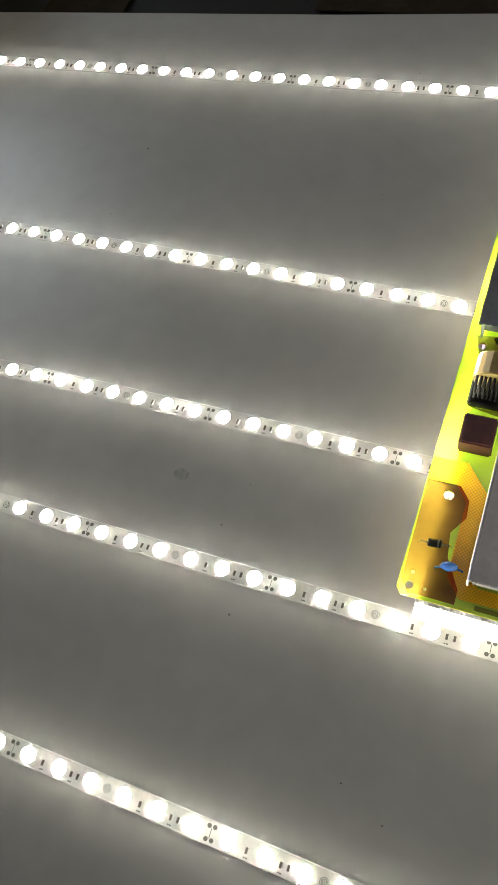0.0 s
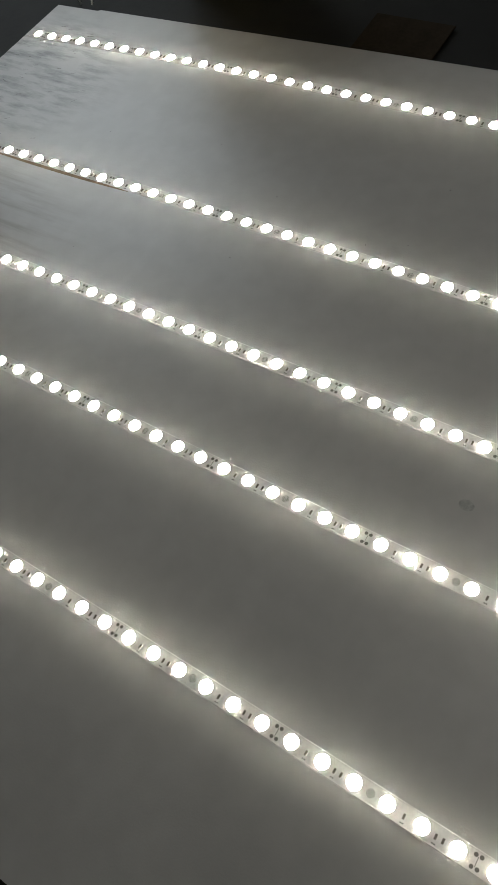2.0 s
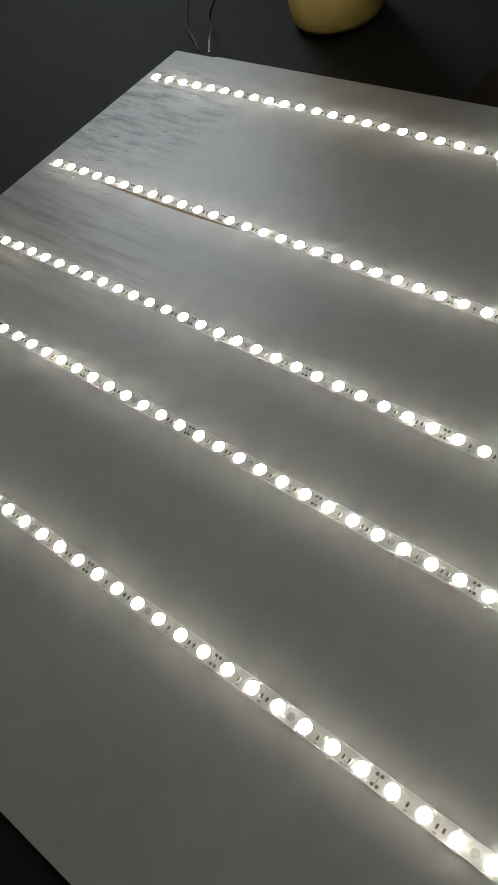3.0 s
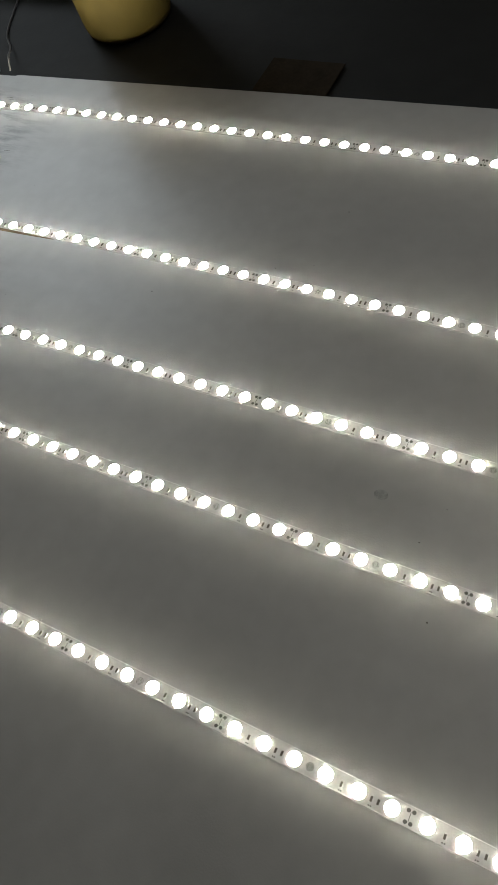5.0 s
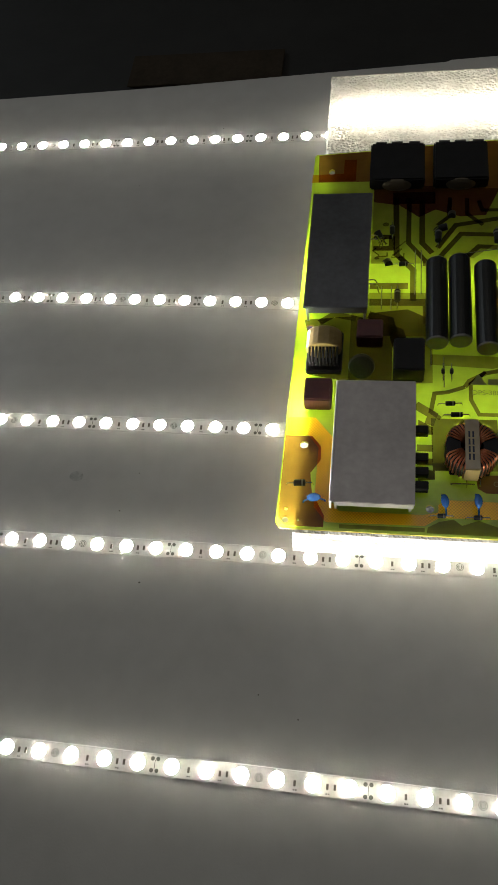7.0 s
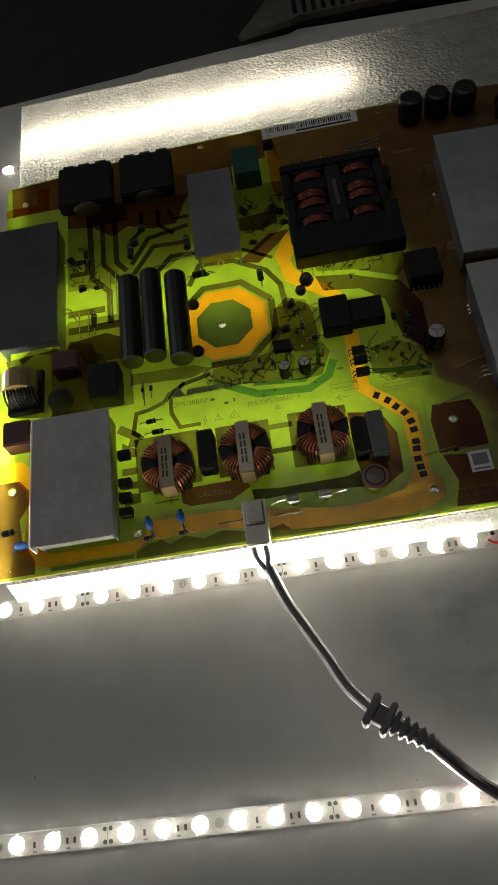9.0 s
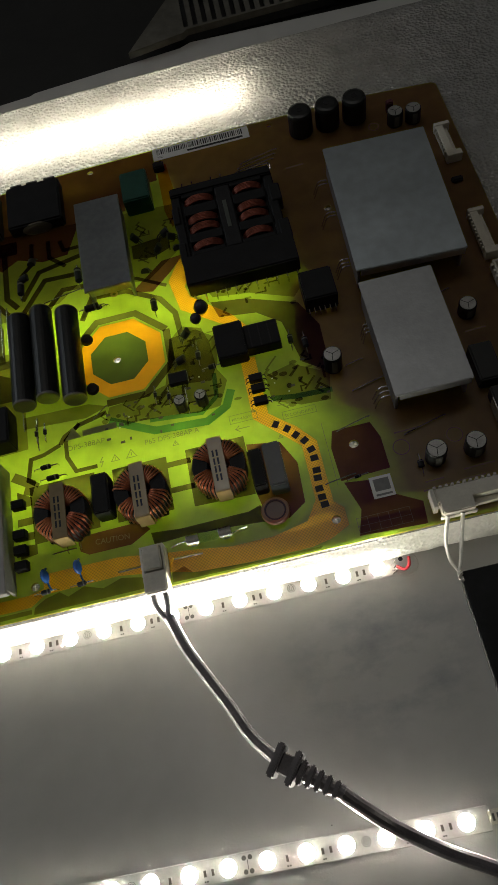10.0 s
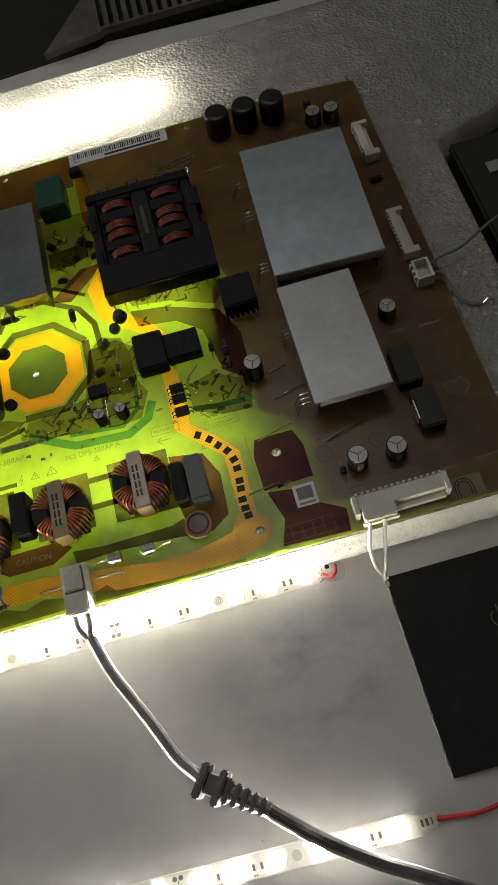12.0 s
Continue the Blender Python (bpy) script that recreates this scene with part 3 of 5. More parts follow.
part("hatched_band", slab(SHORT, [], ZB, ZT), [AMBER_HATCH, PCB_EDGE, CLEAR], pcb, "amber hatched band of bare laminate")
part("octagon_ring", slab(OUTER, [INNER], ZB, ZT), [AMBER, PCB_EDGE, CLEAR], pcb, "amber octagon ring of bare laminate")
part("octagon_core", slab(INNER, OCT_HOLE, ZB, ZT), [GREEN_CORE, PCB_EDGE, CLEAR], pcb, "deep green octagon centre")


def inside(p, outline):
    hit = False
    for (x0, y0), (x1, y1) in zip(outline, outline[1:] + outline[:1]):
        if (y0 > p[1]) != (y1 > p[1]) and p[0] < (x1 - x0) * (p[1] - y0) / (y1 - y0) + x0:
            hit = not hit
    return hit


FILM_Z = [ZT + 0.02]


def film(name, outline, mat, label="", depth=0.0):
    """A copper or lacquer film on the laminate, or sunk into it, with the drilled holes left open."""
    bm = bmesh.new()
    FILM_Z[0] += 0.0006
    edges = []
    for loop in [outline] + [h for h in HOLES if all(inside(p, outline) for p in h)]:
        vs = [bm.verts.new((x, y, FILM_Z[0] - depth)) for x, y in loop]
        edges += [bm.edges.new((p, q)) for p, q in zip(vs, vs[1:] + vs[:1])]
    bmesh.ops.triangle_fill(bm, use_beauty=True, edges=edges)
    return part(name, bm, mat, pcb, label)


def trace(w, points, mat=None):
    FILM_Z[0] += 0.0006
    bm = bmesh.new()
    side = [[], []]
    pts = [Vector(p) for p in points]
    for k, p in enumerate(pts):
        a = (p - pts[k - 1]).normalized() if k else (pts[1] - p).normalized()
        b = (pts[k + 1] - p).normalized() if k + 1 < len(pts) else a
        n = Vector((-(a + b).y, (a + b).x)).normalized() * (w / 2) / max(0.5, (a + b).length / 2)
        side[0].append(p + n), side[1].append(p - n)
    for k in range(len(pts) - 1):
        bm.faces.new([bm.verts.new((*v, FILM_Z[0])) for v in (side[0][k], side[1][k], side[1][k + 1], side[0][k + 1])])
    return part("copper_trace", bm, mat or TRACE, pcb)


# copper that shuts out most of the light
film("copper_pour", [(658.6, 165), (673, 165), (678, 159), (678.5, 151), (673.5, 143), (675, 132), (682, 119.5), (682, 113), (662, 113), (658.6, 118)], COPPER, "dark brown copper area")
film("copper_pour", [(663, 376.6), (700, 379.6), (765, 386), (828, 387.2), (828, 362), (806, 360), (806, 344), (776, 342), (768, 322), (753, 321), (738, 327), (728, 321), (716, 331), (700, 334), (700, 352), (664, 352)], COPPER, "dark brown copper area")
film("copper_pour", [(829, 387.2), (920, 387.6), (965, 386.8), (1004, 383.5), (1006, 381), (1005.4, 111.6), (921, 111.4), (922, 122), (917, 126), (915, 140), (917, 160), (912, 173), (896, 183), (895, 193), (886, 212), (884, 228), (886, 240), (890, 262), (900, 268), (897, 276), (840, 276), (838, 300), (840, 345), (830, 372)], COPPER_FAR, "dark brown copper area", 0.5)
film("copper_pour", [(889, 169), (908, 169), (911, 160), (911, 143), (887, 142), (886.5, 160)], COPPER, "dark brown copper area")
film("copper_pour", [(888, 141), (910, 138), (909, 130), (921, 123), (920, 112), (888.5, 113.5), (892.5, 126)], COPPER)
film("copper_pour", [(757, 145.5), (789, 146), (793, 141), (783, 135.5), (762, 135.5), (758, 138)], COPPER)
film("copper_pour", [(733, 112.6), (733.5, 115.8), (739, 119), (746, 120.6), (750, 117.5), (758, 120.6), (767, 117.5), (776, 120.4), (788, 118), (788, 112.8)], LINE)
film("copper_pour", [(800, 117), (806, 119), (810, 115), (838, 113.2), (871, 113), (870, 111.8), (800, 112.4)], LINE)
film("copper_pour", [(728.5, 177), (736, 172.5), (736, 168), (728.5, 168)], TRACE)
film("copper_pour", [(728.5, 148), (737, 147), (737, 142), (728.5, 141)], TRACE)
film("copper_pour", [(663, 242), (693, 245), (706, 241), (720, 236), (722, 228), (714, 224), (714, 200), (690, 200), (668, 204), (666, 232)], TRACE)
film("copper_pour", [(700, 231), (735, 231), (735, 243), (722, 250), (700, 247)], TRACE)
film("copper_pour", [(818, 245), (826, 252), (836, 248), (839, 238), (840, 220), (844, 212), (838, 198), (826, 197), (813, 199.5), (801, 200), (788, 201.5), (778, 206), (781, 213), (797, 214), (812, 218)], LINE)
film("copper_pour", [(818, 246), (833, 248), (844, 239), (841, 224), (836, 214), (822, 216), (814, 222)], LINE)
film("copper_pour", [(844, 263), (863, 260), (890, 249), (898, 232), (897, 202), (884, 212), (879, 239), (867, 249), (847, 252)], TRACE)
film("copper_pour", [(842, 275), (894, 275), (897, 262), (889, 253), (866, 263), (846, 266)], LINE)
film("copper_pour", [(864, 209), (878, 212.5), (896, 202), (893, 186.5), (878, 187.5), (864, 193.5)], LINE)
film("copper_pour", [(735, 178), (769, 178), (769, 148), (736, 147)], TRACE)
film("copper_pour", [(778, 177), (806, 177), (806, 148), (778, 148)], TRACE)
film("copper_pour", [(816, 178), (846, 178), (846, 146), (816, 147)], TRACE)
film("copper_pour", [(846.5, 173), (863, 170), (869, 157), (868, 136), (859, 130), (848, 138), (846.5, 146)], COPPER)
film("copper_pour", [(793, 139), (808, 137.6), (841, 138), (847, 140), (848, 131), (832, 132.4), (810, 133.4), (794, 132.6)], TRACE)
film("copper_pour", [(802, 283), (822, 300), (835, 301), (826, 291), (814, 280)], COPPER)
film("copper_pour", [(806, 316), (829, 318), (828, 308), (818, 304), (806, 306)], TRACE)
film("copper_pour", [(712, 332), (738, 332), (738, 342), (712, 342)], TRACE)
film("copper_pour", [(735, 212), (768, 210), (780, 214), (770, 218), (735, 219)], LINE)
film("copper_pour", [(700, 350), (776, 344), (779, 304), (760, 288), (735, 284), (700, 284)], FINE)
film("copper_pour", [(690, 198), (736, 200), (736, 262), (700, 262), (690, 246)], LINE)
film("copper_pour", [(776, 344), (836, 340), (834, 306), (812, 288), (780, 296)], FINE)
film("amber_patch", [(829, 372), (835, 374), (838, 336), (832, 322), (829, 336)], AMBER_FILM)
film("amber_patch", [(659.8, 352), (688, 353), (688, 372), (680, 372), (680, 359.5), (659.8, 359)], AMBER_FILM)
trace(4.4, [(780, 205), (796, 196.5), (803, 193), (830, 191), (841, 197), (845, 206)], DEEP)
trace(2.4, [(801, 199.5), (828, 196.5), (837, 204), (838, 218)], DEEP)
trace(3.0, [(864, 195), (876, 193), (895, 192)], DEEP)
# traces round the octagon
trace(4.0, octagon(790.9, 242, 28.6)[:3] + octagon(790.9, 242, 28.6)[3:4])
trace(4.0, octagon(790.9, 242, 28.6)[5:] + octagon(790.9, 242, 28.6)[:1])
trace(3.2, [(772, 272), (779, 286), (799, 285), (817, 274), (824, 262), (825, 246)])
trace(2.2, [(776, 296), (790, 292), (806, 292), (822, 282)])
# traces between the long capacitors and the heatsinks
trace(3.6, [(714, 337), (715, 291), (725, 279), (725, 256)])
trace(3.0, [(722, 337), (722, 300), (732, 286), (732, 282)])
trace(3.4, [(730, 335), (730, 300), (736, 292)])
trace(3.6, [(701, 305), (712, 305)])
trace(3.6, [(701, 296), (712, 296), (712, 306)])
trace(4.6, [(700, 267), (722, 267)])
trace(5.0, [(700, 255), (733, 255), (733, 240)])
trace(3.2, [(739, 287), (753, 307), (775, 306)])
trace(3.2, [(739, 296), (750, 314), (775, 319)])
trace(3.2, [(750, 282), (763, 297), (779, 296)])
trace(2.6, [(747, 337), (746, 321), (739, 314)])
trace(2.6, [(757, 336), (757, 323), (766, 314)])
trace(2.6, [(764, 334), (766, 326), (776, 326)])
trace(5.0, [(700, 246), (712, 242), (717, 222)])
trace(4.0, [(693, 243), (680, 246), (672, 240)])
# traces above the ring coils
trace(2.4, [(753, 198), (744, 194.5), (737, 193.5), (735, 182), (740, 178)])
trace(2.6, [(753, 198), (755.5, 202), (764, 207), (779, 210.5)])
trace(2.2, [(764, 208), (756, 200), (756, 190), (760, 181), (771, 181)])
trace(5.0, [(727, 186), (736, 180), (734, 174)])
trace(4.0, [(728, 160), (736, 160)])
trace(4.0, [(728, 152), (736, 152)])
trace(3.0, [(806, 172), (818, 172)])
trace(3.0, [(806, 158), (818, 158)])
trace(2.2, [(690, 114), (732, 114.2)], LINE)
# small pads and crooked short lines round the control chips
rnd = random.Random(21)
for x0, x1, y0, y1, n in ((864, 896, 186, 214, 26), (776, 848, 198, 214, 34), (816, 840, 214, 246, 12), (842, 892, 246, 274, 16), (806, 834, 296, 336, 16), (700, 714, 284, 318, 8)):
    for k in range(n):
        x, y = rnd.uniform(x0, x1), rnd.uniform(y0, y1)
        if math.hypot(x - 790.9, y - 242) < 29:
            continue
        if rnd.random() < 0.35:
            film("copper_pad", ring_outline(x, y, rnd.uniform(0.8, 1.7), 8, rnd.uniform(1.0, 2.4)), FINE)
        else:
            a = rnd.choice((0, 45, 90, 135))
            u, v = math.cos(radians(a)), math.sin(radians(a))
            l = rnd.uniform(3, 8)
            trace(rnd.uniform(0.7, 1.4), [(x, y), (x + l * u, y + l * v), (x + l * u + 3 * v, y + l * v + 3 * abs(u))], FINE)
# fine surface chips and bright vias round the control chips
rnd = random.Random(11)
bm, vias = bmesh.new(), bmesh.new()
for k in range(64):
    x, y = rnd.uniform(778, 893), rnd.uniform(190, 240)
    if 838 < x < 863 or math.hypot(x - 790.9, y - 242) < 29 or x > 863 and y > 214:
        continue
    if k % 5 == 0:
        add_lathe(vias, [(0.45, 0), (0.4, 0.12), (0, 0.16)], 8, Matrix.Translation((x, y, ZT + 0.01)))
        continue
    w, h = rnd.choice(((1.6, 0.9), (0.9, 1.6), (2.2, 1.2)))
    add_box(bm, x - w / 2, x + w / 2, y - h / 2, y + h / 2, ZT + 0.02, ZT + 0.35)
tagged(part("surface_chips", bm, RESIST, pcb, "tiny dark surface chips"), kind="stuff")
tagged(part("solder_dots", vias, TIN, pcb, "tiny bright solder dots"), kind="stuff")


# ---- components ----
def at(x, y, z=ZT, rz=0.0):
    return mm(x, y, z, rz)


def heatsink(x0, x1, y0, y1, h, mat, lip="front", label=""):
    """A folded plate standing on two webs."""
    ob = part("heatsink", box(x0, x1, y0, y1, h - 1.6, h, 0.35, 2), mat, pcb, label)
    part("web", box(x0 + 1.0, x0 + 2.4, y0 + 3, y1 - 2, ZT, h - 1.7, 0.2), ALU_DARK, ob)
    part("web", box(x1 - 2.4, x1 - 1.0, y0 + 3, y1 - 2, ZT, h - 1.7, 0.2), ALU_DARK, ob)
    part("lip", box(x0 + 2.6, x1 - 0.4, y0 + 0.6, y0 + 2.0, h - 6.5, h - 2.1, 0.3), mat, ob)
    return ob


def legs(parent, x, y, n, step, length, z, dx=-1):
    for k in range(n):
        part("lead", tube([(x, y + k * step, z), (x + dx * length * 0.6, y + k * step, z - 0.5), (x + dx * length, y + k * step - 0.4, ZT)], 0.38, 6, 3), STEEL, parent)


hs = heatsink(663.6, 699.5, 238, 325, 38, material("blue_grey_metal", (0.16, 0.17, 0.19), 0.3, 0.8, 0.15, 40, 0.03, 700), label="blue-grey metal heatsink plate")
legs(hs, 699.6, 262, 2, 3, 6, 29, 1), legs(hs, 699.6, 296, 2, 3, 6, 29, 1)
hs = heatsink(686.0, 726.4, 120.4, 191, 37, material("warm_grey_metal", (0.34, 0.325, 0.325), 0.45, 0.6, 0.12, 40, 0.06, 700), label="warm grey metal heatsink plate with a white edge")
part("edge_strip", box(684.9, 685.9, 120.6, 190.8, 28, 36.6, 0.2), PAPER, hs, "white insulating strip")
for y in (136, 144, 152, 168):
    part("transistor", box(727, 733.5, y - 2.4, y + 2.4, ZT + 1.5, ZT + 6, 0.4), BLACK, hs)
heatsink(779.4, 805.7, 276.8, 342, 38, material("slate_metal", (0.32, 0.35, 0.38), 0.28, 0.85, 0.15, 40, 0.03, 700), label="slate grey metal heatsink plate")
hs = heatsink(923.4, 980.8, 244.2, 332.4, 40, ALU, label="broad brushed aluminium heatsink plate")
hs.matrix_basis = mm(952, 288.2, 0) @ pose(0, 0, 0, 0, 0, -2.2) @ mm(-952, -288.2, 0)
legs(hs, 922.4, 292, 2, 2.6, 8, 30), legs(hs, 922.4, 316, 2, 2.6, 8, 30), legs(hs, 922.4, 256, 3, 2.4, 7, 30)
hs = heatsink(920.6, 958.2, 169.5, 238, 40, material("pale_aluminium", (0.38, 0.395, 0.41), 0.45, 0.8, 0.1, 40, 0.06, 700), label="pale aluminium heatsink plate")
legs(hs, 920.6, 176, 3, 2.6, 8, 30), legs(hs, 920.6, 214, 3, 2.4, 4, 30)


def cylinder_lying(x, y0, y1, r):
    prof = [(r - 1.2, 0), (r, 0.7), (r, y1 - y0 - 1.2), (r - 0.8, y1 - y0)]
    ob = part("bulk_capacitor", lathe(prof, 28, Matrix.Translation((x, y0, ZT + r)) @ Matrix.Rotation(radians(-90), 4, "X")), SLEEVE, pcb, "long black capacitor lying flat", smooth=False)
    part("end_seal", lathe([(r - 1.3, -0.15), (r - 1.6, 0.1)], 24, Matrix.Translation((x, y0, ZT + r)) @ Matrix.Rotation(radians(-90), 4, "X")), SEAL, ob, "grey-green rubber seal")
    ring = bmesh.new()
    add_lathe(ring, [(r - 1.0, -0.25), (r - 0.4, -0.1), (r + 0.05, 0.9)], 28, Matrix.Translation((x, y0, ZT + r)) @ Matrix.Rotation(radians(-90), 4, "X"))
    part("rolled_rim", ring, ALU_DARK, ob, "pale rolled rim")


cylinder_lying(738.0, 222, 280, 6.2)
cylinder_lying(750.8, 223.5, 282, 6.2)
cylinder_lying(765.2, 218.5, 277, 6.3)
for y in (226, 258):
    part("glue_blob", lathe([(3.4, 0), (3.0, 2.2), (0, 3.2)], 14, Matrix.Translation((773.5, y, ZT))), FERRITE, pcb, "dark glue blob")


def can(x, y, r, h, label="small black electrolytic capacitor with a silver vented top"):
    ob = part("capacitor", lathe([(r - 0.3, 0), (r, 0.4), (r, h - 0.5), (r - 0.35, h)], 24, Matrix.Translation((x, y, ZT))), SLEEVE, pcb, label)
    part("top", lathe([(r - 0.5, h - 0.1), (r - 0.6, h + 0.12)], 24, Matrix.Translation((x, y, ZT))), CANTOP, ob, "silver top")
    vent = bmesh.new()
    for a in (20, 140, 260):
        add_line(vent, [(x, y), (x + (r - 1) * math.cos(radians(a)), y + (r - 1) * math.sin(radians(a)))], 0.35, ZT + h + 0.14)
    part("vent", vent, FERRITE, ob)
    part("stripe", box(x - 1.4, x + 1.4, y - r - 0.04, y - r + 0.3, ZT + 1.5, ZT + h - 1.2), MARK, ob, "grey polarity stripe")
    return ob


for x, y, r, h in ((898.6, 204.5, 4.7, 12.5), (971.8, 217, 4.6, 8.5), (932.6, 142.5, 4.9, 11), (951.2, 142.4, 4.9, 10), (974.4, 358.5, 4.6, 9.5), (985, 357.5, 4.6, 9.5), (818.8, 202, 3.2, 9), (829.6, 202.4, 3.2, 9)):
    can(x, y, r, h)


def choke_can(x, y, r, h):
    ob = part("choke", lathe([(r - 0.4, 0), (r, 0.6), (r, h - 2), (r - 0.7, h - 0.5), (r - 2.4, h)], 24, Matrix.Translation((x, y, ZT))), SLEEVE, pcb, "black sleeved upright coil", smooth=False)
    part("core", lathe([(1.8, h - 0.2), (1.6, h + 0.2)], 16, Matrix.Translation((x, y, ZT))), FERRITE, ob)


for x in (920, 936.5, 953):
    choke_can(x, 371, 7.2, 16.5)


def toroid(x, y, size=14.2, turn=0.0):
    """A coil of enamelled wire on a ring core, strapped with tape, on a dark base."""
    ob = part("toroid_coil", box(x - size * 0.72, x + size * 0.72, y - size * 0.74, y + size * 0.74, ZT, ZT + 2.4, 0.6), FERRITE, pcb, "ring coil of copper wire strapped with tape")
    ro, ri, h = size - 1.2, 5.6, 11.5
    part("core", lathe([(ri, 3), (ri, 3 + h), (ro, 3 + h), (ro, 3), (ri, 3)], 30, Matrix.Translation((x, y, ZT))), FERRITE, ob)
    for side in (0, 1):
        w = bmesh.new()
        pts = []
        for k in range(17):
            a = radians(180 * side + turn + 24 + 132 * k / 16)
            c, s = math.cos(a), math.sin(a)
            pts += [(x + rr2 * c, y + rr2 * s, ZT + zz) for rr2, zz in ((ri - 0.5, 3.2), (ri - 0.6, 3 + h - 1), (ri + 0.8, 3 + h + 0.6), (ro - 0.8, 3 + h + 0.6), (ro + 0.6, 3 + h - 1), (ro + 0.6, 3.2), ((ro + ri) / 2, 2.8))]
        add_tube(w, pts, 0.55, 6, 1)
        part("winding", w, ENAMEL, ob, "bare copper-coloured wire turns", smooth=True)
    strap = bmesh.new()
    add_box(strap, x - 3.6, x + 3.6, y - size - 0.4, y + size + 0.2, ZT + 3 + h + 1.0, ZT + 3 + h + 1.5, 0.2)
    add_box(strap, x - 3.6, x + 3.6, y - size - 0.9, y - size - 0.4, ZT + 4, ZT + 3 + h + 1.4, 0.2)
    tape = part("strap", strap, KRAFT, ob, "yellowed tape strap with printed marks")
    bars("print_block", [(x - 1.9 + 1.9 * j, x - 1.0 + 1.9 * j, y - 9 + 4.2 * i, y - 5.6 + 4.2 * i, ZT + 3 + h + 1.54) for j in range(2) for i in range(4)], INK, tape)
    return ob


toroid(754.0, 155.0, 13.8)
toroid(793.4, 155.8, 13.8, 8)
toroid(832.4, 159.0, 13.9, -6)


def block(name, x0, x1, y0, y1, h, mat, label, bevel=0.7, marks=False):
    ob = part(name, box(x0, x1, y0, y1, ZT, ZT + h, bevel, 2), mat, pcb, label)
    part("top_face", box(x0 + 0.9, x1 - 0.9, y0 + 0.9, y1 - 0.9, ZT + h, ZT + h + 0.12, 0.05), mat, ob)
    return ob


block("film_capacitor", 769.5, 778, 150, 171, 12, BLACK, "black boxed film capacitor")
block("film_capacitor", 846.5, 853, 144.5, 164, 12, BLACK, "black boxed film capacitor")
block("film_capacitor", 854, 862.5, 142.5, 165, 13, material("slate_plastic", (0.03, 0.038, 0.045), 0.35), "slate boxed film capacitor")
block("film_capacitor", 807.5, 823.5, 338, 361, 13, GREENCAP, "dark green film capacitor")
block("film_capacitor", 667.5, 682.2, 181, 195.5, 11, MAROON, "dark red film capacitor")
block("film_capacitor", 694, 708.5, 222.5, 235, 11, MAROON, "dark red film capacitor")
block("relay", 714.5, 731, 200, 221, 13, BLACK, "black cube relay")
part("varistor", lathe([(6.8, 0), (7.4, 1.6), (6.8, 3.6), (0, 4.0)], 20, Matrix.Translation((697.5, 208, ZT + 5)) @ Matrix.Rotation(radians(60), 4, "X")), FERRITE, pcb, "black disc varistor")
part("varistor", lathe([(6.4, 0), (7.0, 1.2), (6.4, 2.6), (0, 3.0)], 24, Matrix.Translation((853.5, 133.8, ZT + 2))), sheer("amber_brown_epoxy", (0.62, 0.22, 0.07), (0.14, 0.055, 0.03), 0.6), pcb, "brown disc lying over the board")
part("rim", lathe([(5.0, 4.6), (5.2, 5.2), (4.5, 5.3), (4.3, 4.7)], 24, Matrix.Translation((853.5, 133.8, ZT))), MAROON, pcb, "raised rim of the disc")

# the two dark transformers at the back edge
for x0, x1 in ((697, 731), (736.5, 769.5)):
    ob = part("transformer", box(x0, x1, 344, 377, ZT, ZT + 9, 1.0, 2), BLACK, pcb, "black wound transformer at the board's edge")
    for a, b in ((x0 + 3, x0 + 10), (x0 + 13, x0 + 20), (x0 + 24, x0 + 31)):
        part("lug", box(a, b, 376.8, 378.6, ZT + 3, ZT + 8.6, 0.4), BLACK, ob)
    part("tape_band", lathe([(9, 0), (9, 1.2), (6, 2.0), (0, 2.2)], 24, Matrix.Translation(((x0 + x1) / 2, 345, ZT + 4)) @ Matrix.Rotation(radians(90), 4, "X") @ Matrix.Diagonal((1, 0.5, 1, 1))), material("dull_tape", (0.10, 0.085, 0.06), 0.5), ob, "dull yellow tape")

# main transformer: a low black bobbin with two columns of copper windings
tr = part("main_transformer", box(838, 894.5, 272, 340, ZT, ZT + 9, 0.8, 2), BLACK, pcb, "large black transformer with copper windings")
part("bobbin_flange", box(834.6, 896.2, 266.5, 286.5, ZT + 3, ZT + 14, 0.8, 2), BLACK, tr)
part("bobbin_flange", box(834.8, 894, 331.5, 338, ZT + 3, ZT + 14, 0.8, 2), BLACK, tr)
part("core_bar", box(860.4, 869.2, 286.5, 331.5, ZT + 9, ZT + 13.4, 0.6), FERRITE, tr)
part("gap_pad", box(863.4, 865.6, 300, 320, ZT + 13.4, ZT + 13.7, 0.1), material("grey_spacer", (0.06, 0.07, 0.06), 0.6), tr, "grey spacer in the core")
for x in (837.4, 891.4):
    part("core_bar", box(x - 2.6, x + 2.6, 286.5, 331.5, ZT + 6, ZT + 12.6, 0.6), BLACK, tr)
for x0, x1 in ((834.2, 838.4), (890.6, 896.6)):
    for y0, y1 in ((284, 297), (311, 323.5)):
        part("lug", box(x0, x1, y0, y1, ZT + 4, ZT + 13.4, 0.6), BLACK, tr)
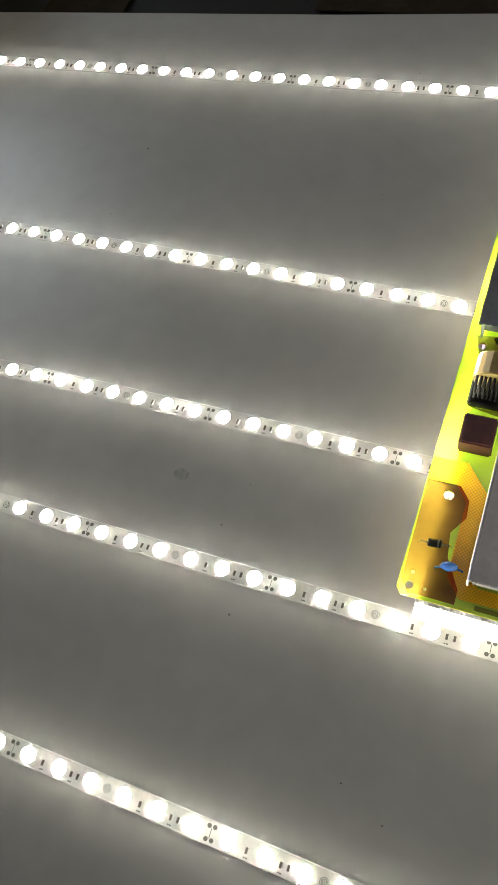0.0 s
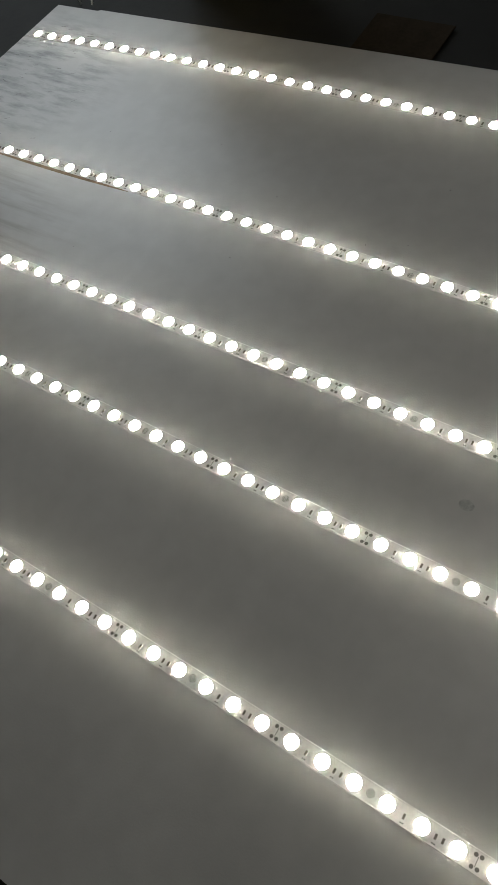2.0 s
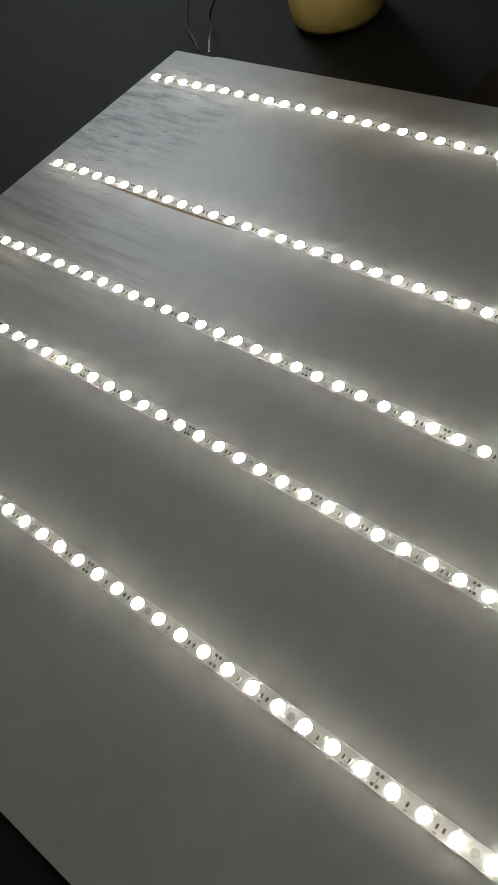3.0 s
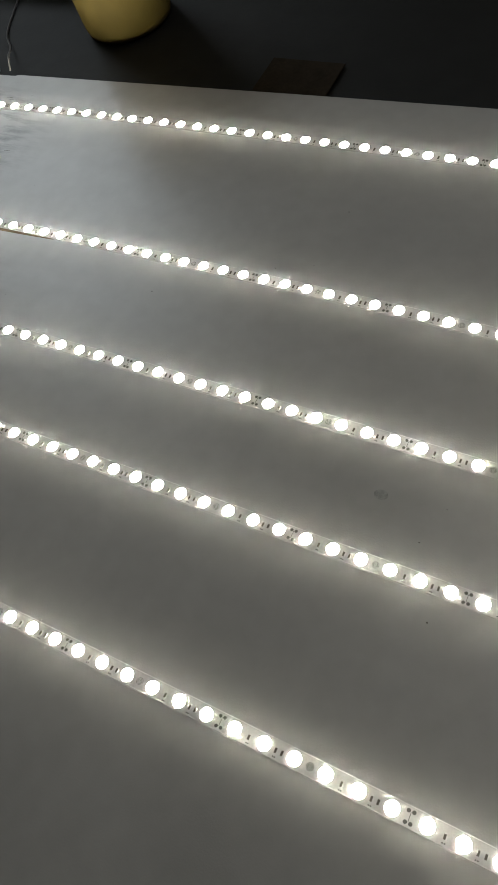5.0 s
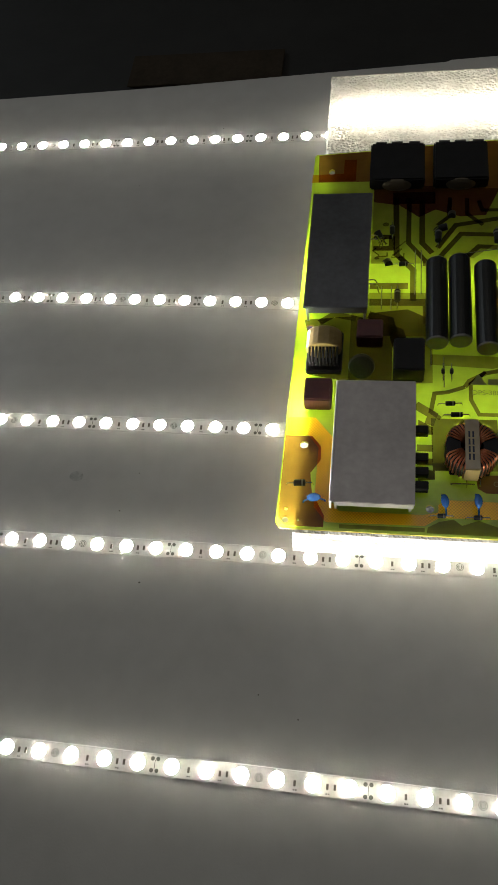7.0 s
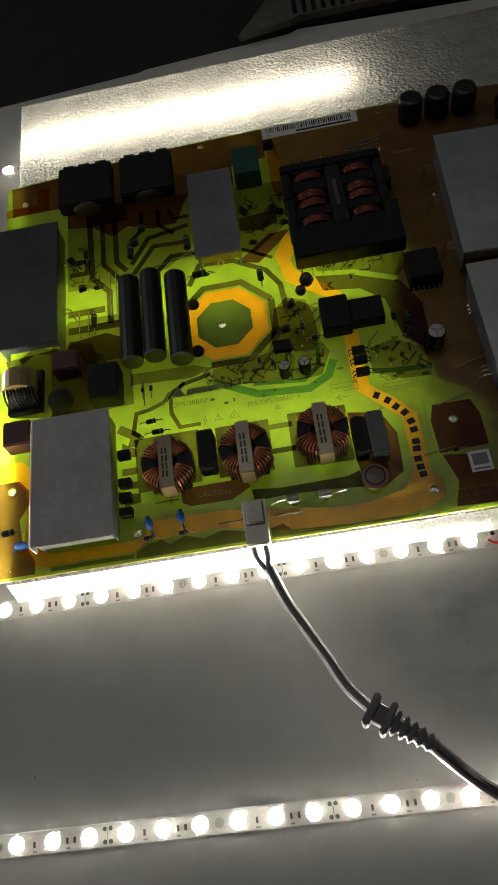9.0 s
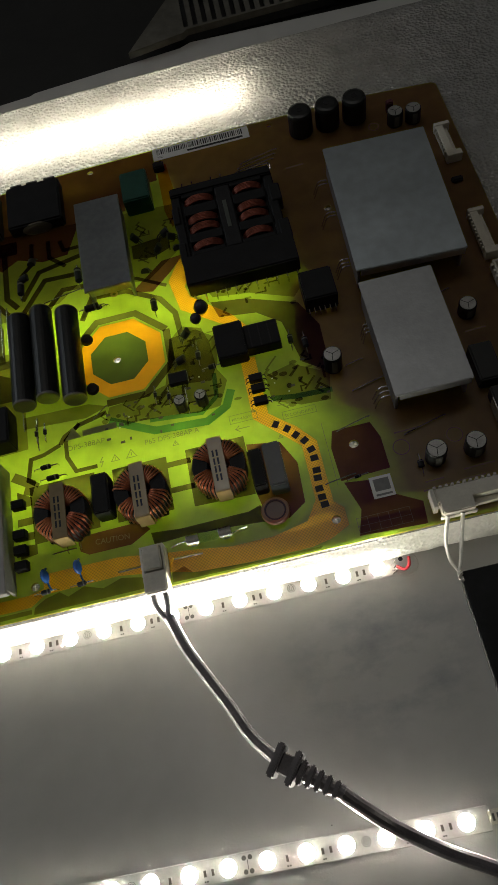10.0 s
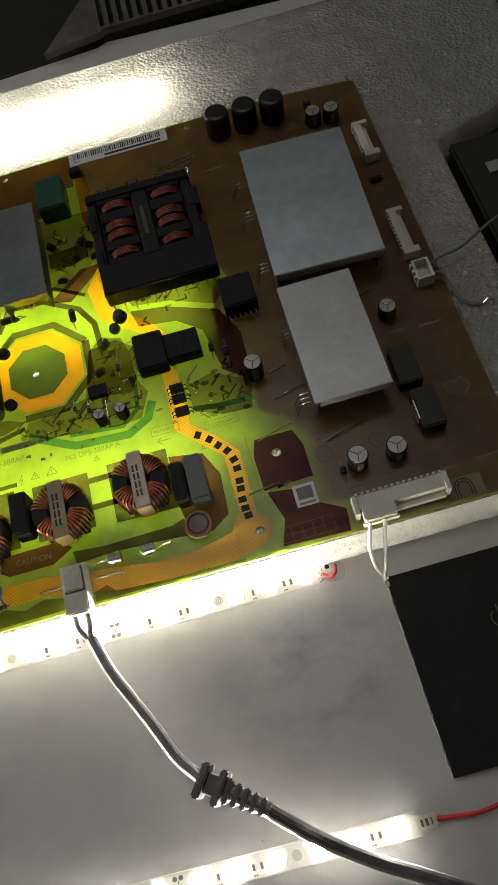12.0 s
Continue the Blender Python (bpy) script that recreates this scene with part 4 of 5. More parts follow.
for xa, xb in ((841.8, 859.2), (870.2, 887.2)):
    for ya, yb in ((290.6, 294.4), (303.2, 307.2), (309.8, 314), (324, 328)):
        pts = []
        for k in range(5):
            y = ya + (yb - ya) * k / 4
            pts += [(xa, y, ZT + 8.4), (xa + 3, y + 0.3, ZT + 12.4), ((xa + xb) / 2, y + 0.6, ZT + 13.6), (xb - 3, y + 0.3, ZT + 12.4), (xb, y, ZT + 8.4), ((xa + xb) / 2, y + 0.2, ZT + 7.4)]
        part("winding", tube(pts, 0.6, 6, 2), LACQUER, tr, "band of copper wire turns", smooth=True)
    for y0, y1 in ((286.4, 289.4), (295.6, 301.8), (308.2, 308.9), (315.4, 322.6), (329.2, 331.6)):
        part("divider", box(xa - 0.6, xb + 0.6, y0, y1, ZT + 8, ZT + 13.2, 0.3), BLACK, tr)
for k in range(11):
    x = 837 + 5.7 * k
    part("pin", tube([(x, 266.8, ZT + 5), (x + 0.3, 264.6, ZT + 4), (x + 0.4, 263.8, ZT)], 0.42, 6, 2), STEEL, tr)
    if k % 3:
        part("pin", tube([(x, 337.6, ZT + 10), (x, 339.6, ZT + 11.5), (x + 0.3, 340.4, ZT + 13)], 0.36, 6, 2), STEEL, tr)
part("pin_bridge", tube([(881, 339.4, ZT + 12), (894, 340.6, ZT + 12.2), (894.6, 337, ZT + 11)], 0.4, 6, 2), STEEL, tr)
ob = block("inductor", 893, 910.5, 240, 259, 12, BLACK, "black boxed inductor on a row of pins")
for k in range(6):
    part("pin", tube([(894.5 + 2.8 * k, 240.4, ZT + 4), (894.7 + 2.8 * k, 238.4, ZT + 2), (894.7 + 2.8 * k, 237.6, ZT)], 0.35, 6, 2), STEEL, ob)
block("film_capacitor", 827.5, 834, 367, 372.5, 5, BLACK, "tiny black boxed part under the sticker")
block("film_capacitor", 972, 976, 367, 371, 8, MAROON, "small dark red upright capacitor")
block("diode_block", 991.5, 998, 302, 305.5, 2.5, BLACK, "small black diode beside the pin header")
part("eyelet", slab(ring_outline(792, 285, 2.2, 18), [ring_outline(792, 285, 1.0, 18)], ZT + 0.05, ZT + 0.2), PAD, pcb, "copper solder ring")
ob = block("driver_module", 842.5, 858, 219.5, 241, 9, BLACK, "black plastic module beside the opto-isolators")
part("step", box(858, 876, 222.5, 237.5, ZT, ZT + 7.5, 0.5), BLACK, ob)
for k in range(3):
    part("groove", box(860.5 + 5 * k, 861.2 + 5 * k, 223, 237, ZT + 7.5, ZT + 7.7), FERRITE, ob)
for y in (207.4, 201.3, 194.0):
    ob = part("optocoupler", box(855.2, 862.2, y - 2.1, y + 2.1, ZT + 0.8, ZT + 4.2, 0.3), BLACK, pcb, "small black opto-isolator chip")
    for s in (-1, 1):
        for d in (-1.1, 1.1):
            part("leg", tube([(858.7 + 3.5 * s, y + d, ZT + 2.2), (858.7 + 4.8 * s, y + d, ZT + 2.0), (858.7 + 5.2 * s, y + d, ZT)], 0.3, 5, 2), FERRITE, ob)

# yellow taped choke near the edge
ob = part("taped_choke", box(666.5, 686.5, 204, 231, ZT, ZT + 4, 0.8), FERRITE, pcb, "coil wrapped in yellowed clear tape")
part("tape_wrap", lathe([(9.5, 0), (9.8, 1), (9.8, 11), (9.3, 12)], 20, Matrix.Translation((676.5, 218.5, ZT + 11)) @ Matrix.Rotation(radians(90), 4, "X") @ Matrix.Translation((0, 0, -6)) @ Matrix.Diagonal((1, 0.8, 1, 1))), material("amber_tape", (0.34, 0.25, 0.10), 0.25), ob)
pts = []
for k in range(9):
    x = 669 + 1.9 * k
    pts += [(x, 212.5, ZT + 15), (x, 208.5, ZT + 12.5), (x, 206.4, ZT + 6), (x + 0.9, 209, ZT + 4.6), (x + 1.2, 212, ZT + 9)]
w = tube(pts, 0.6, 6, 2)
part("winding", w, FERRITE, ob)


def axial(x, y, length, r, turn, mat=BLACK, wire=6.0):
    m = Matrix.Translation((x, y, ZT + r + 0.6)) @ Matrix.Rotation(radians(turn), 4, "Z") @ Matrix.Rotation(radians(90), 4, "Y")
    ob = part("diode", lathe([(r * 0.8, -length / 2), (r, -length / 2 + 0.4), (r, length / 2 - 0.4), (r * 0.8, length / 2)], 12, m), mat, pcb, "small axial diode")
    c, s = math.cos(radians(turn)), math.sin(radians(turn))
    for d in (-1, 1):
        a, b = d * length / 2, d * (length / 2 + wire)
        part("lead", tube([(x + a * c, y + a * s, ZT + r + 0.6), (x + b * 0.9 * c, y + b * 0.9 * s, ZT + r + 0.6), (x + b * c, y + b * s, ZT)], 0.3, 5, 2), STEEL, ob)
    part("band", lathe([(r + 0.05, length * 0.18), (r + 0.05, length * 0.32)], 12, m), MARK, ob)


for a in ((779.0, 277.5, 8, 2.0, 4), (813.5, 269, 7, 1.8, 92), (719, 282, 5, 1.4, 2), (783, 277, 3, 1.0, 10), (745, 186.4, 5, 1.3, 3), (748.2, 179.6, 6, 1.4, 2), (712, 309, 6, 1.6, 92), (739.4, 303.5, 9, 2.0, 88),
    ):
    axial(*a, wire=4.0)
for a in ((773.5, 302.5, 9, 2.1, 92), (716, 258, 8, 1.8, 90), (881, 226, 5, 1.4, 88), (888, 222, 6, 1.5, 88), (752.5, 144, 3.5, 1.2, 90), (759, 144.5, 3.5, 1.2, 90), (668.5, 136, 6, 1.8, 4), (895, 142, 3, 0.8, 8),
    ):
    axial(*a, wire=4.0)
for a in ((740, 121.5, 4, 1.2, 3), (757.5, 121.5, 4, 1.2, 3), (741.5, 207, 3, 1.0, 90), (746, 207, 3, 1.0, 90), (832, 230, 5, 1.4, 88), (838, 221, 4, 1.4, 4), (806, 213, 3.2, 0.9, 88), (813, 210, 3.6, 1.0, 88), (925, 140.5, 3.5, 1.5, 88)):
    axial(*a, wire=4.0)


def teardrop(x, y, turn):
    m = Matrix.Translation((x, y, ZT + 5.5)) @ Matrix.Rotation(radians(turn), 4, "Z") @ Matrix.Diagonal((1.15, 0.62, 1.0, 1))
    ob = part("ceramic_capacitor", lathe([(0, -3.2), (2.0, -2.6), (3.1, -0.8), (3.1, 0.8), (2.0, 2.6), (0, 3.2)], 14, m), BLUE, pcb, "glossy blue ceramic disc capacitor", smooth=True)
    c, s = math.cos(radians(turn)), math.sin(radians(turn))
    for d in (-1, 1):
        part("lead", tube([(x + 2.4 * d * c, y + 2.4 * d * s, ZT + 4), (x + 5.2 * d * c, y + 5.2 * d * s, ZT + 1.5), (x + 5.6 * d * c, y + 5.6 * d * s, ZT)], 0.5, 6, 3), BLUE, ob)


teardrop(676.6, 126.8, 6), teardrop(741.4, 128, 100), teardrop(757.4, 128.8, 96)

# small transistors and signal parts among the traces
rnd = random.Random(5)
for x, y in ((704.9, 301), (709.6, 283.1), (740.2, 308.4), (747.6, 320.8), (832, 312), (832, 304), (825, 315.6), (820.8, 305), (810.5, 316.3), (812.9, 292.5), (826.5, 243), (821, 228)):
    # a half-round case leaning over on three bent legs
    lean = Matrix.Translation((x, y, ZT + 3.2)) @ Matrix.Rotation(radians(rnd.choice((0, 90, 200, 270)) + rnd.uniform(-20, 20)), 4, "Z") @ Matrix.Rotation(radians(rnd.uniform(35, 75)), 4, "X")
    bm = bmesh.new()
    ring = [(2.3 * math.cos(q), 2.1 * math.sin(q)) for q in (radians(-25 + 230 * j / 9) for j in range(10))]
    lo, hi = ([bm.verts.new(lean @ Vector((a, b, h))) for a, b in ring] for h in (0.0, 4.6))
    bm.faces.new(lo[::-1]), bm.faces.new(hi)
    for j in range(10):
        bm.faces.new((lo[j], lo[(j + 1) % 10], hi[(j + 1) % 10], hi[j]))
    ob = part("transistor", bm, BLACK, pcb, "small black half-round transistor on three legs")
    for d in (-1.3, 0, 1.3):
        foot = lean @ Vector((d * 1.5, 0, -3.5))
        part("leg", tube([lean @ Vector((d, 0.4, 0.2)), lean @ Vector((d * 1.3, 0.2, -1.8)), (foot.x, foot.y, ZT)], 0.32, 5, 3), FERRITE, ob)
part("glossy_cap", lathe([(0, -4), (3, -3), (4.2, 0), (3, 3), (0, 4)], 16, Matrix.Translation((838.6, 258.5, ZT + 4))), material("smoky_epoxy", (0.03, 0.035, 0.05), 0.15), pcb, "dark glossy disc", smooth=True)
part("glossy_cap", lathe([(0, -3), (2.4, -2.2), (3.2, 0), (2.4, 2.2), (0, 3)], 16, Matrix.Translation((834.5, 252.6, ZT + 3))), bpy.data.materials["smoky_epoxy"], pcb, "dark glossy disc", smooth=True)
ob = part("control_chip", box(814.5, 824.5, 215, 222, ZT + 0.8, ZT + 4, 0.3), BLACK, pcb, "black eight-leg control chip")
for k in range(4):
    for s in (-1, 1):
        part("leg", box(815.4 + 2.54 * k, 816.0 + 2.54 * k, 218.5 + s * 3.4 - 0.5, 218.5 + s * 3.4 + 0.5, ZT, ZT + 1.6), STEEL, ob)
for x, y0, y1 in ((726, 262, 292), (729.5, 262, 292), (735, 226, 212), (742, 198, 216), (707, 250, 266), (712.5, 250, 266), (822, 190 + 8, 214)):
    part("jumper_wire", tube([(x, y0, ZT), (x, y0 + 0.5, ZT + 1.2), (x, y1 - 0.5, ZT + 1.2), (x, y1, ZT)], 0.32, 5, 2), STEEL, pcb)
for (x0, y0), (x1, y1) in (((752, 290), (774, 294)), ((880, 357), (902, 362)), ((878, 354), (900, 358.5)), ((876, 351), (898, 355)), ((892, 168), (908, 172)), ((905, 203), (914, 205)), ((905, 188), (922, 192)), ((923, 158), (943, 163)), ((958, 231), (968, 234)), ((772, 208), (780, 214)), ((690, 318 - 60), (698, 260)), ((745, 139.6), (756, 140)), ((880, 142), (894, 144))):
    part("jumper_wire", tube([(x0, y0, ZT), (x0 + 0.4, y0 + 0.1, ZT + 1.0), (x1 - 0.4, y1 - 0.1, ZT + 1.0), (x1, y1, ZT)], 0.3, 5, 2), STEEL, pcb)

# glass fuse
fu = part("fuse", lathe([(2.4, -9), (2.4, 9)], 14, Matrix.Translation((820.6, 129.2, ZT + 4)) @ Matrix.Rotation(radians(2), 4, "Z") @ Matrix.Rotation(radians(90), 4, "Y")), GLASS, pcb, "clear glass tube fuse with metal ends")
for x in (812.8, 828.4):
    part("end_cap", lathe([(2.6, -3), (2.7, -2.8), (2.7, 2.8), (2.6, 3)], 14, Matrix.Translation((x, 129.2, ZT + 4)) @ Matrix.Rotation(radians(90), 4, "Y")), STEEL, fu)
    part("clip", box(x - 1.6, x + 1.6, 127, 131.4, ZT, ZT + 2.4, 0.3), TIN, fu)
for a, b in ((802, 809.8), (831.4, 839)):
    part("lead", tube([(a, 129, ZT + 0.5), ((a + b) / 2, 129.2, ZT + 3), (b, 129.2, ZT + 4)], 0.4, 6, 3), STEEL, fu)


def housing(x0, x1, y0, y1, h, wall, mat=WHITE):
    bm = box(x0, x1, y0, y1, ZT, ZT + h * 0.35, 0.3)
    for b in ((x0, x0 + wall, y0, y1), (x1 - wall, x1, y0, y1), (x0 + wall, x1 - wall, y0, y0 + wall), (x0 + wall, x1 - wall, y1 - wall, y1)):
        add_box(bm, *b, ZT + h * 0.35, ZT + h, 0.2)
    return bm


# mains socket on the board
ac = part("mains_socket", housing(788, 799.4, 115, 129.5, 9, 1.2), WHITE, pcb, "white two-pin mains socket with its plug")
part("plug_body", box(789.6, 797.8, 117, 128, ZT + 3.5, ZT + 11, 0.6, 2), material("cream_nylon", (0.55, 0.53, 0.46), 0.4), ac)
part("plug_front", box(788.2, 799.2, 106.5, 116.5, ZT + 0.5, ZT + 10, 0.7, 2), WHITE, ac)
for x in (791, 796.5):
    part("crimp_slot", box(x - 1.1, x + 1.1, 106.4, 107.2, ZT + 3, ZT + 7), BLACK, ac)

# pale connectors on the far and right edges
for x0, x1, y0, y1, n in ((993.5, 1000.5, 318.5, 344, 8), (991.5, 998.5, 247, 277, 10)):
    c = part("pin_header", box(x0, x1 - 2.6, y0, y1, ZT, ZT + 6, 0.3), WHITE, pcb, "cream nylon pin header")
    part("ledge", box(x1 - 2.6, x1, y0 + 2, y1 - 2, ZT, ZT + 3.0, 0.2), WHITE, c)
    part("end_block", box(x0 - 0.4, x1 + 1.4, y1 - 2.4, y1 + 0.2, ZT, ZT + 6.4, 0.3), WHITE, c)
    part("end_block", box(x0 - 0.4, x1 + 1.4, y0 - 1.4, y0 + 2.6, ZT, ZT + 6.4, 0.3), WHITE, c)
    for k in range(n):
        part("tooth", box(x0 - 0.9, x0, y0 + 3.4 + k * (y1 - y0 - 7) / (n - 1) - 0.6, y0 + 3.4 + k * (y1 - y0 - 7) / (n - 1) + 0.6, ZT + 3.4, ZT + 5.7, 0.1), WHITE, c)
c = part("wire_plug", housing(991.8, 1000.8, 227, 239.5, 8, 1.3), WHITE, pcb, "white plug with two grey wires")
for y in (229.5, 233.2, 237):
    part("tooth", box(990.6, 992, y - 0.8, y + 0.8, ZT + 4, ZT + 7.4, 0.1), WHITE, c)
part("wire", tube([(1000, 235.5, ZT + 5), (1008, 238.5, ZT + 6), (1020, 241, ZT + 6), (1040, 252, ZT + 4), (1075, 268, ZT)], 0.9, 8), GREYWIRE, c, "thin grey wire")
part("wire", tube([(1000, 230.5, ZT + 5), (1005, 229, ZT + 5), (1008, 220, ZT + 2), (1011, 212, ZT + 0.5), (1016, 208.5, ZT), (1019.5, 208, ZT)], 0.9, 8), GREYWIRE, c, "thin grey wire with a bare end")
part("bare_end", tube([(1019.5, 208, ZT), (1023, 209.2, ZT + 0.8), (1026, 208.4, ZT)], 0.7, 6), STEEL, c)

# long front connector with a plug and two white wires
c = part("pin_header", box(924, 967.5, 117.5, 124.5, ZT, ZT + 7.4, 0.3), WHITE, pcb, "long white nylon pin header")
for x0, x1 in ((923.4, 925.6), (965.6, 968)):
    part("end_block", box(x0, x1, 115.6, 124.7, ZT, ZT + 8.2, 0.3), WHITE, c)
for k in range(15):
    part("tooth", box(925.6 + 2.8 * k, 926.8 + 2.8 * k, 124.4, 125.6, ZT + 4.5, ZT + 7.9, 0.1), WHITE, c)
part("ledge", box(943, 965.4, 114.6, 117.4, ZT, ZT + 3.2, 0.2), WHITE, c)
part("plug", box(926.4, 941.5, 111.8, 118.5, ZT + 2, ZT + 8.4, 0.5, 2), WHITE, c, "white crimp plug")
part("plug_flange", box(925.6, 942.4, 111.2, 112.4, ZT + 1.4, ZT + 4.5, 0.3), WHITE, c)
part("wire", tube([(928.5, 111.5, ZT + 5), (927, 107.5, 22), (926, 103, 14), (927, 97, 6), (929.5, 92.5, 2.6), (929.2, 88.5, 2.0)], 0.95, 8), PALEWIRE, c, "thin white wire")
part("wire", tube([(935.5, 111.5, ZT + 5), (934, 107, 22), (933, 102, 13), (931.5, 96, 6), (929.8, 92, 3.0), (930.4, 88, 2.4)], 0.95, 8), PALEWIRE, c, "thin white wire")
part("twisted_end", tube([(929.8, 92.5, 2.8), (930.6, 90.6, 3.4), (929.2, 88.8, 2.6), (930.5, 87, 2.4), (929.8, 84.8, 1.6)], 0.9, 6), STEEL, c, "bare twisted wire end")
block("relay", 963.5, 975, 172, 193, 9, SLEEVE, "black boxed part beside the heatsink")
ob = block("coil", 966, 977.5, 147, 168, 9, SLEEVE, "black boxed coil with a bright edge")
part("edge_clip", box(965.4, 966, 152, 162, ZT + 1, ZT + 9.4), STEEL, ob)
for x, y, r in ((919, 152, 4.2), (945, 152, 4.0), (962, 360, 3.2)):
    part("print_ring", slab(ring_outline(x, y, r, 20), [ring_outline(x, y, r - 0.5, 20)], ZT + 0.02, ZT + 0.05), BROWNSILK, pcb)

# ---- print on the board ----
zt = ZT + 0.09
text("print", "DPS-388AP", 4.2, 756.5, 193.2, zt, SILK, pcb)
text("print", "P65 DPS-388AP A", 4.0, 796.5, 186.2, zt, SILK, pcb, 0, 0.95)
text("print", "PRIMARY", 2.3, 842.0, 187.2, zt, SILK, pcb, 0, 1.1)
text("print", "SECONDARY", 2.3, 868.5, 182.6, zt, SILK, pcb, 0, 1.1)
text("print", "CAUTION", 4.0, 765.5, 139.6, zt, BROWNSILK, pcb, -3, 0.95)
text("print", "WS", 4.0, 986.0, 165.6, zt, BROWNSILK, pcb, 0, 1.0)
bm = bmesh.new()
add_line(bm, [(984, 164), (993, 164), (993, 162), (997, 167.3), (993, 172.5), (993, 170.4), (984, 170.4), (984, 164)], 0.5, zt)
part("arrow_print", bm, BROWNSILK, pcb, "printed arrow outline")
bm = bmesh.new()
add_line(bm, [(841, 186), (855, 186), (855, 190.6), (841, 190.6), (841, 186)], 0.25, zt), add_line(bm, [(867.5, 181.6), (884.5, 181.6), (884.5, 185.8), (867.5, 185.8), (867.5, 181.6)], 0.25, zt)
add_line(bm, [(850, 182.4), (843, 182.4), (845, 184)], 0.4, zt), add_line(bm, [(843, 182.4), (845, 180.8)], 0.4, zt), add_line(bm, [(866, 190), (873, 190), (871, 191.6)], 0.4, zt), add_line(bm, [(873, 190), (871, 188.4)], 0.4, zt)
part("frame_print", bm, SILK, pcb)
bm = bmesh.new()
bm.faces.new([bm.verts.new(v) for v in ((756, 199.5, zt), (764.5, 199.5, zt), (760.3, 206.5, zt))])
add_line(bm, [(767, 201.5), (781.5, 201.7)], 3.6, zt)
part("maker_mark", bm, SILK, pcb, "plain triangle and bar of the maker's mark")
bm = bmesh.new()
for x, y, s in ((780.5, 181.5, 3.4), (789, 181.3, 4.4), (812, 182, 2.4), (769, 168, 2.0), (672, 204, 2.0), (853.5, 190, 1.8), (864, 172, 1.8)):
    add_line(bm, [(x - s * 0.6, y), (x + s * 0.6, y), (x, y + s), (x - s * 0.6, y)], 0.4, zt)
    add_line(bm, [(x, y + s * 0.25), (x, y + s * 0.6)], 0.4, zt)
add_line(bm, [(774, 185), (772.6, 182.4), (774.2, 182.8), (773, 180)], 0.5, zt)
part("warning_marks", bm, SILK, pcb, "printed warning triangles")
bm = bmesh.new()
for k in range(6):
    add_line(bm, [(889 + 5 * k, 114.5), (889 + 5 * k, 122)], 0.2, zt)
add_line(bm, [(889, 114.5), (914, 114.5)], 0.2, zt), add_line(bm, [(889, 118), (914, 118)], 0.2, zt), add_line(bm, [(889, 122), (914, 122)], 0.2, zt)
add_line(bm, [(885, 174.5), (885, 140)], 0.2, zt)
for x0, y0, x1 in ((923, 127.5, 936), (940, 128.6, 952), (925, 131.6, 933), (944, 133.6, 958), (962, 128, 975), (985, 129, 1000), (918, 160, 930), (878, 330, 890), (905, 345, 915), (955, 350, 966), (968, 206, 978), (985, 205, 996)):
    add_line(bm, [(x0, y0), (x1, y0 + 0.3)], 0.8, zt)
tagged(part("fine_print", bm, BROWNSILK, pcb, "faint printed lines too small to read"), kind="stuff")
for k, (x, y, a) in enumerate(((863.0, 180.0, -32), (868.0, 176.1, -40), (871.4, 171.7, -48), (875.0, 167.6, -58), (877.0, 162.1, -74), (877.4, 157.2, -86), (877.0, 150.6, -90), (876.6, 146.6, -92), (876.0, 141, -88), (876.3, 136.5, -90), (876.7, 132.6, -86))):
    bm = box(-1.55, 1.55, -1.9, 1.9, 0.1, 0.2, 0.0)
    part("hand_mark", bm, INK, pcb, "black hand-drawn mark" if k == 0 else "", at=mm(x, y, ZT, a))
bm = slab([(966.5, 112), (984, 112), (984, 122.5), (966.5, 122.5)], [], ZT + 0.02, ZT + 0.08)
pl = part("printed_patch", bm, BROWNSILK, pcb, "pale printed patch with an arch outline")
bm = bmesh.new()
for r in (4.2, 2.8):
    pts = [(975 - r, 112.6)] + [(975 + r * math.cos(t), 117.2 + r * math.sin(t)) for t in (math.pi - k * math.pi / 10 for k in range(11))] + [(975 + r, 112.6)]
    add_line(bm, pts, 0.45, ZT + 0.12)
part("arch", bm, INK, pl)

# ---- labels lying on the board ----
lab = part("barcode_label", box(828.4, 889.2, 377.8, 387.4, ZT + 0.05, ZT + 0.2), PAPER, pcb, "white barcode sticker along the board's back edge")
rnd = random.Random(2)
spans, x = [], 831.0
while x < 886:
    w = rnd.choice((0.3, 0.5, 0.8))
    spans.append((x, x + w, 382.0, 386.4, ZT + 0.24))
    x += w + rnd.choice((0.35, 0.5, 0.8))
bars("barcode", spans, INK, lab)
text("print", "PSU", 2.2, 831, 379.2, ZT + 0.24, INK, lab)
bars("number_bar", [(850, 885, 379.2, 380.8, ZT + 0.24)], INK, lab)
qr = part("square_label", box(899.6, 910.0, 129.2, 140.2, ZT + 0.05, ZT + 0.2), PAPER, pcb, "small square white sticker")
bars("print_patch", [(901.2, 908.6, 132.6, 138.8, ZT + 0.23), (901.0, 908.8, 130.2, 131.2, ZT + 0.23)], material("grey_ink", (0.2, 0.2, 0.2), 0.6), qr)

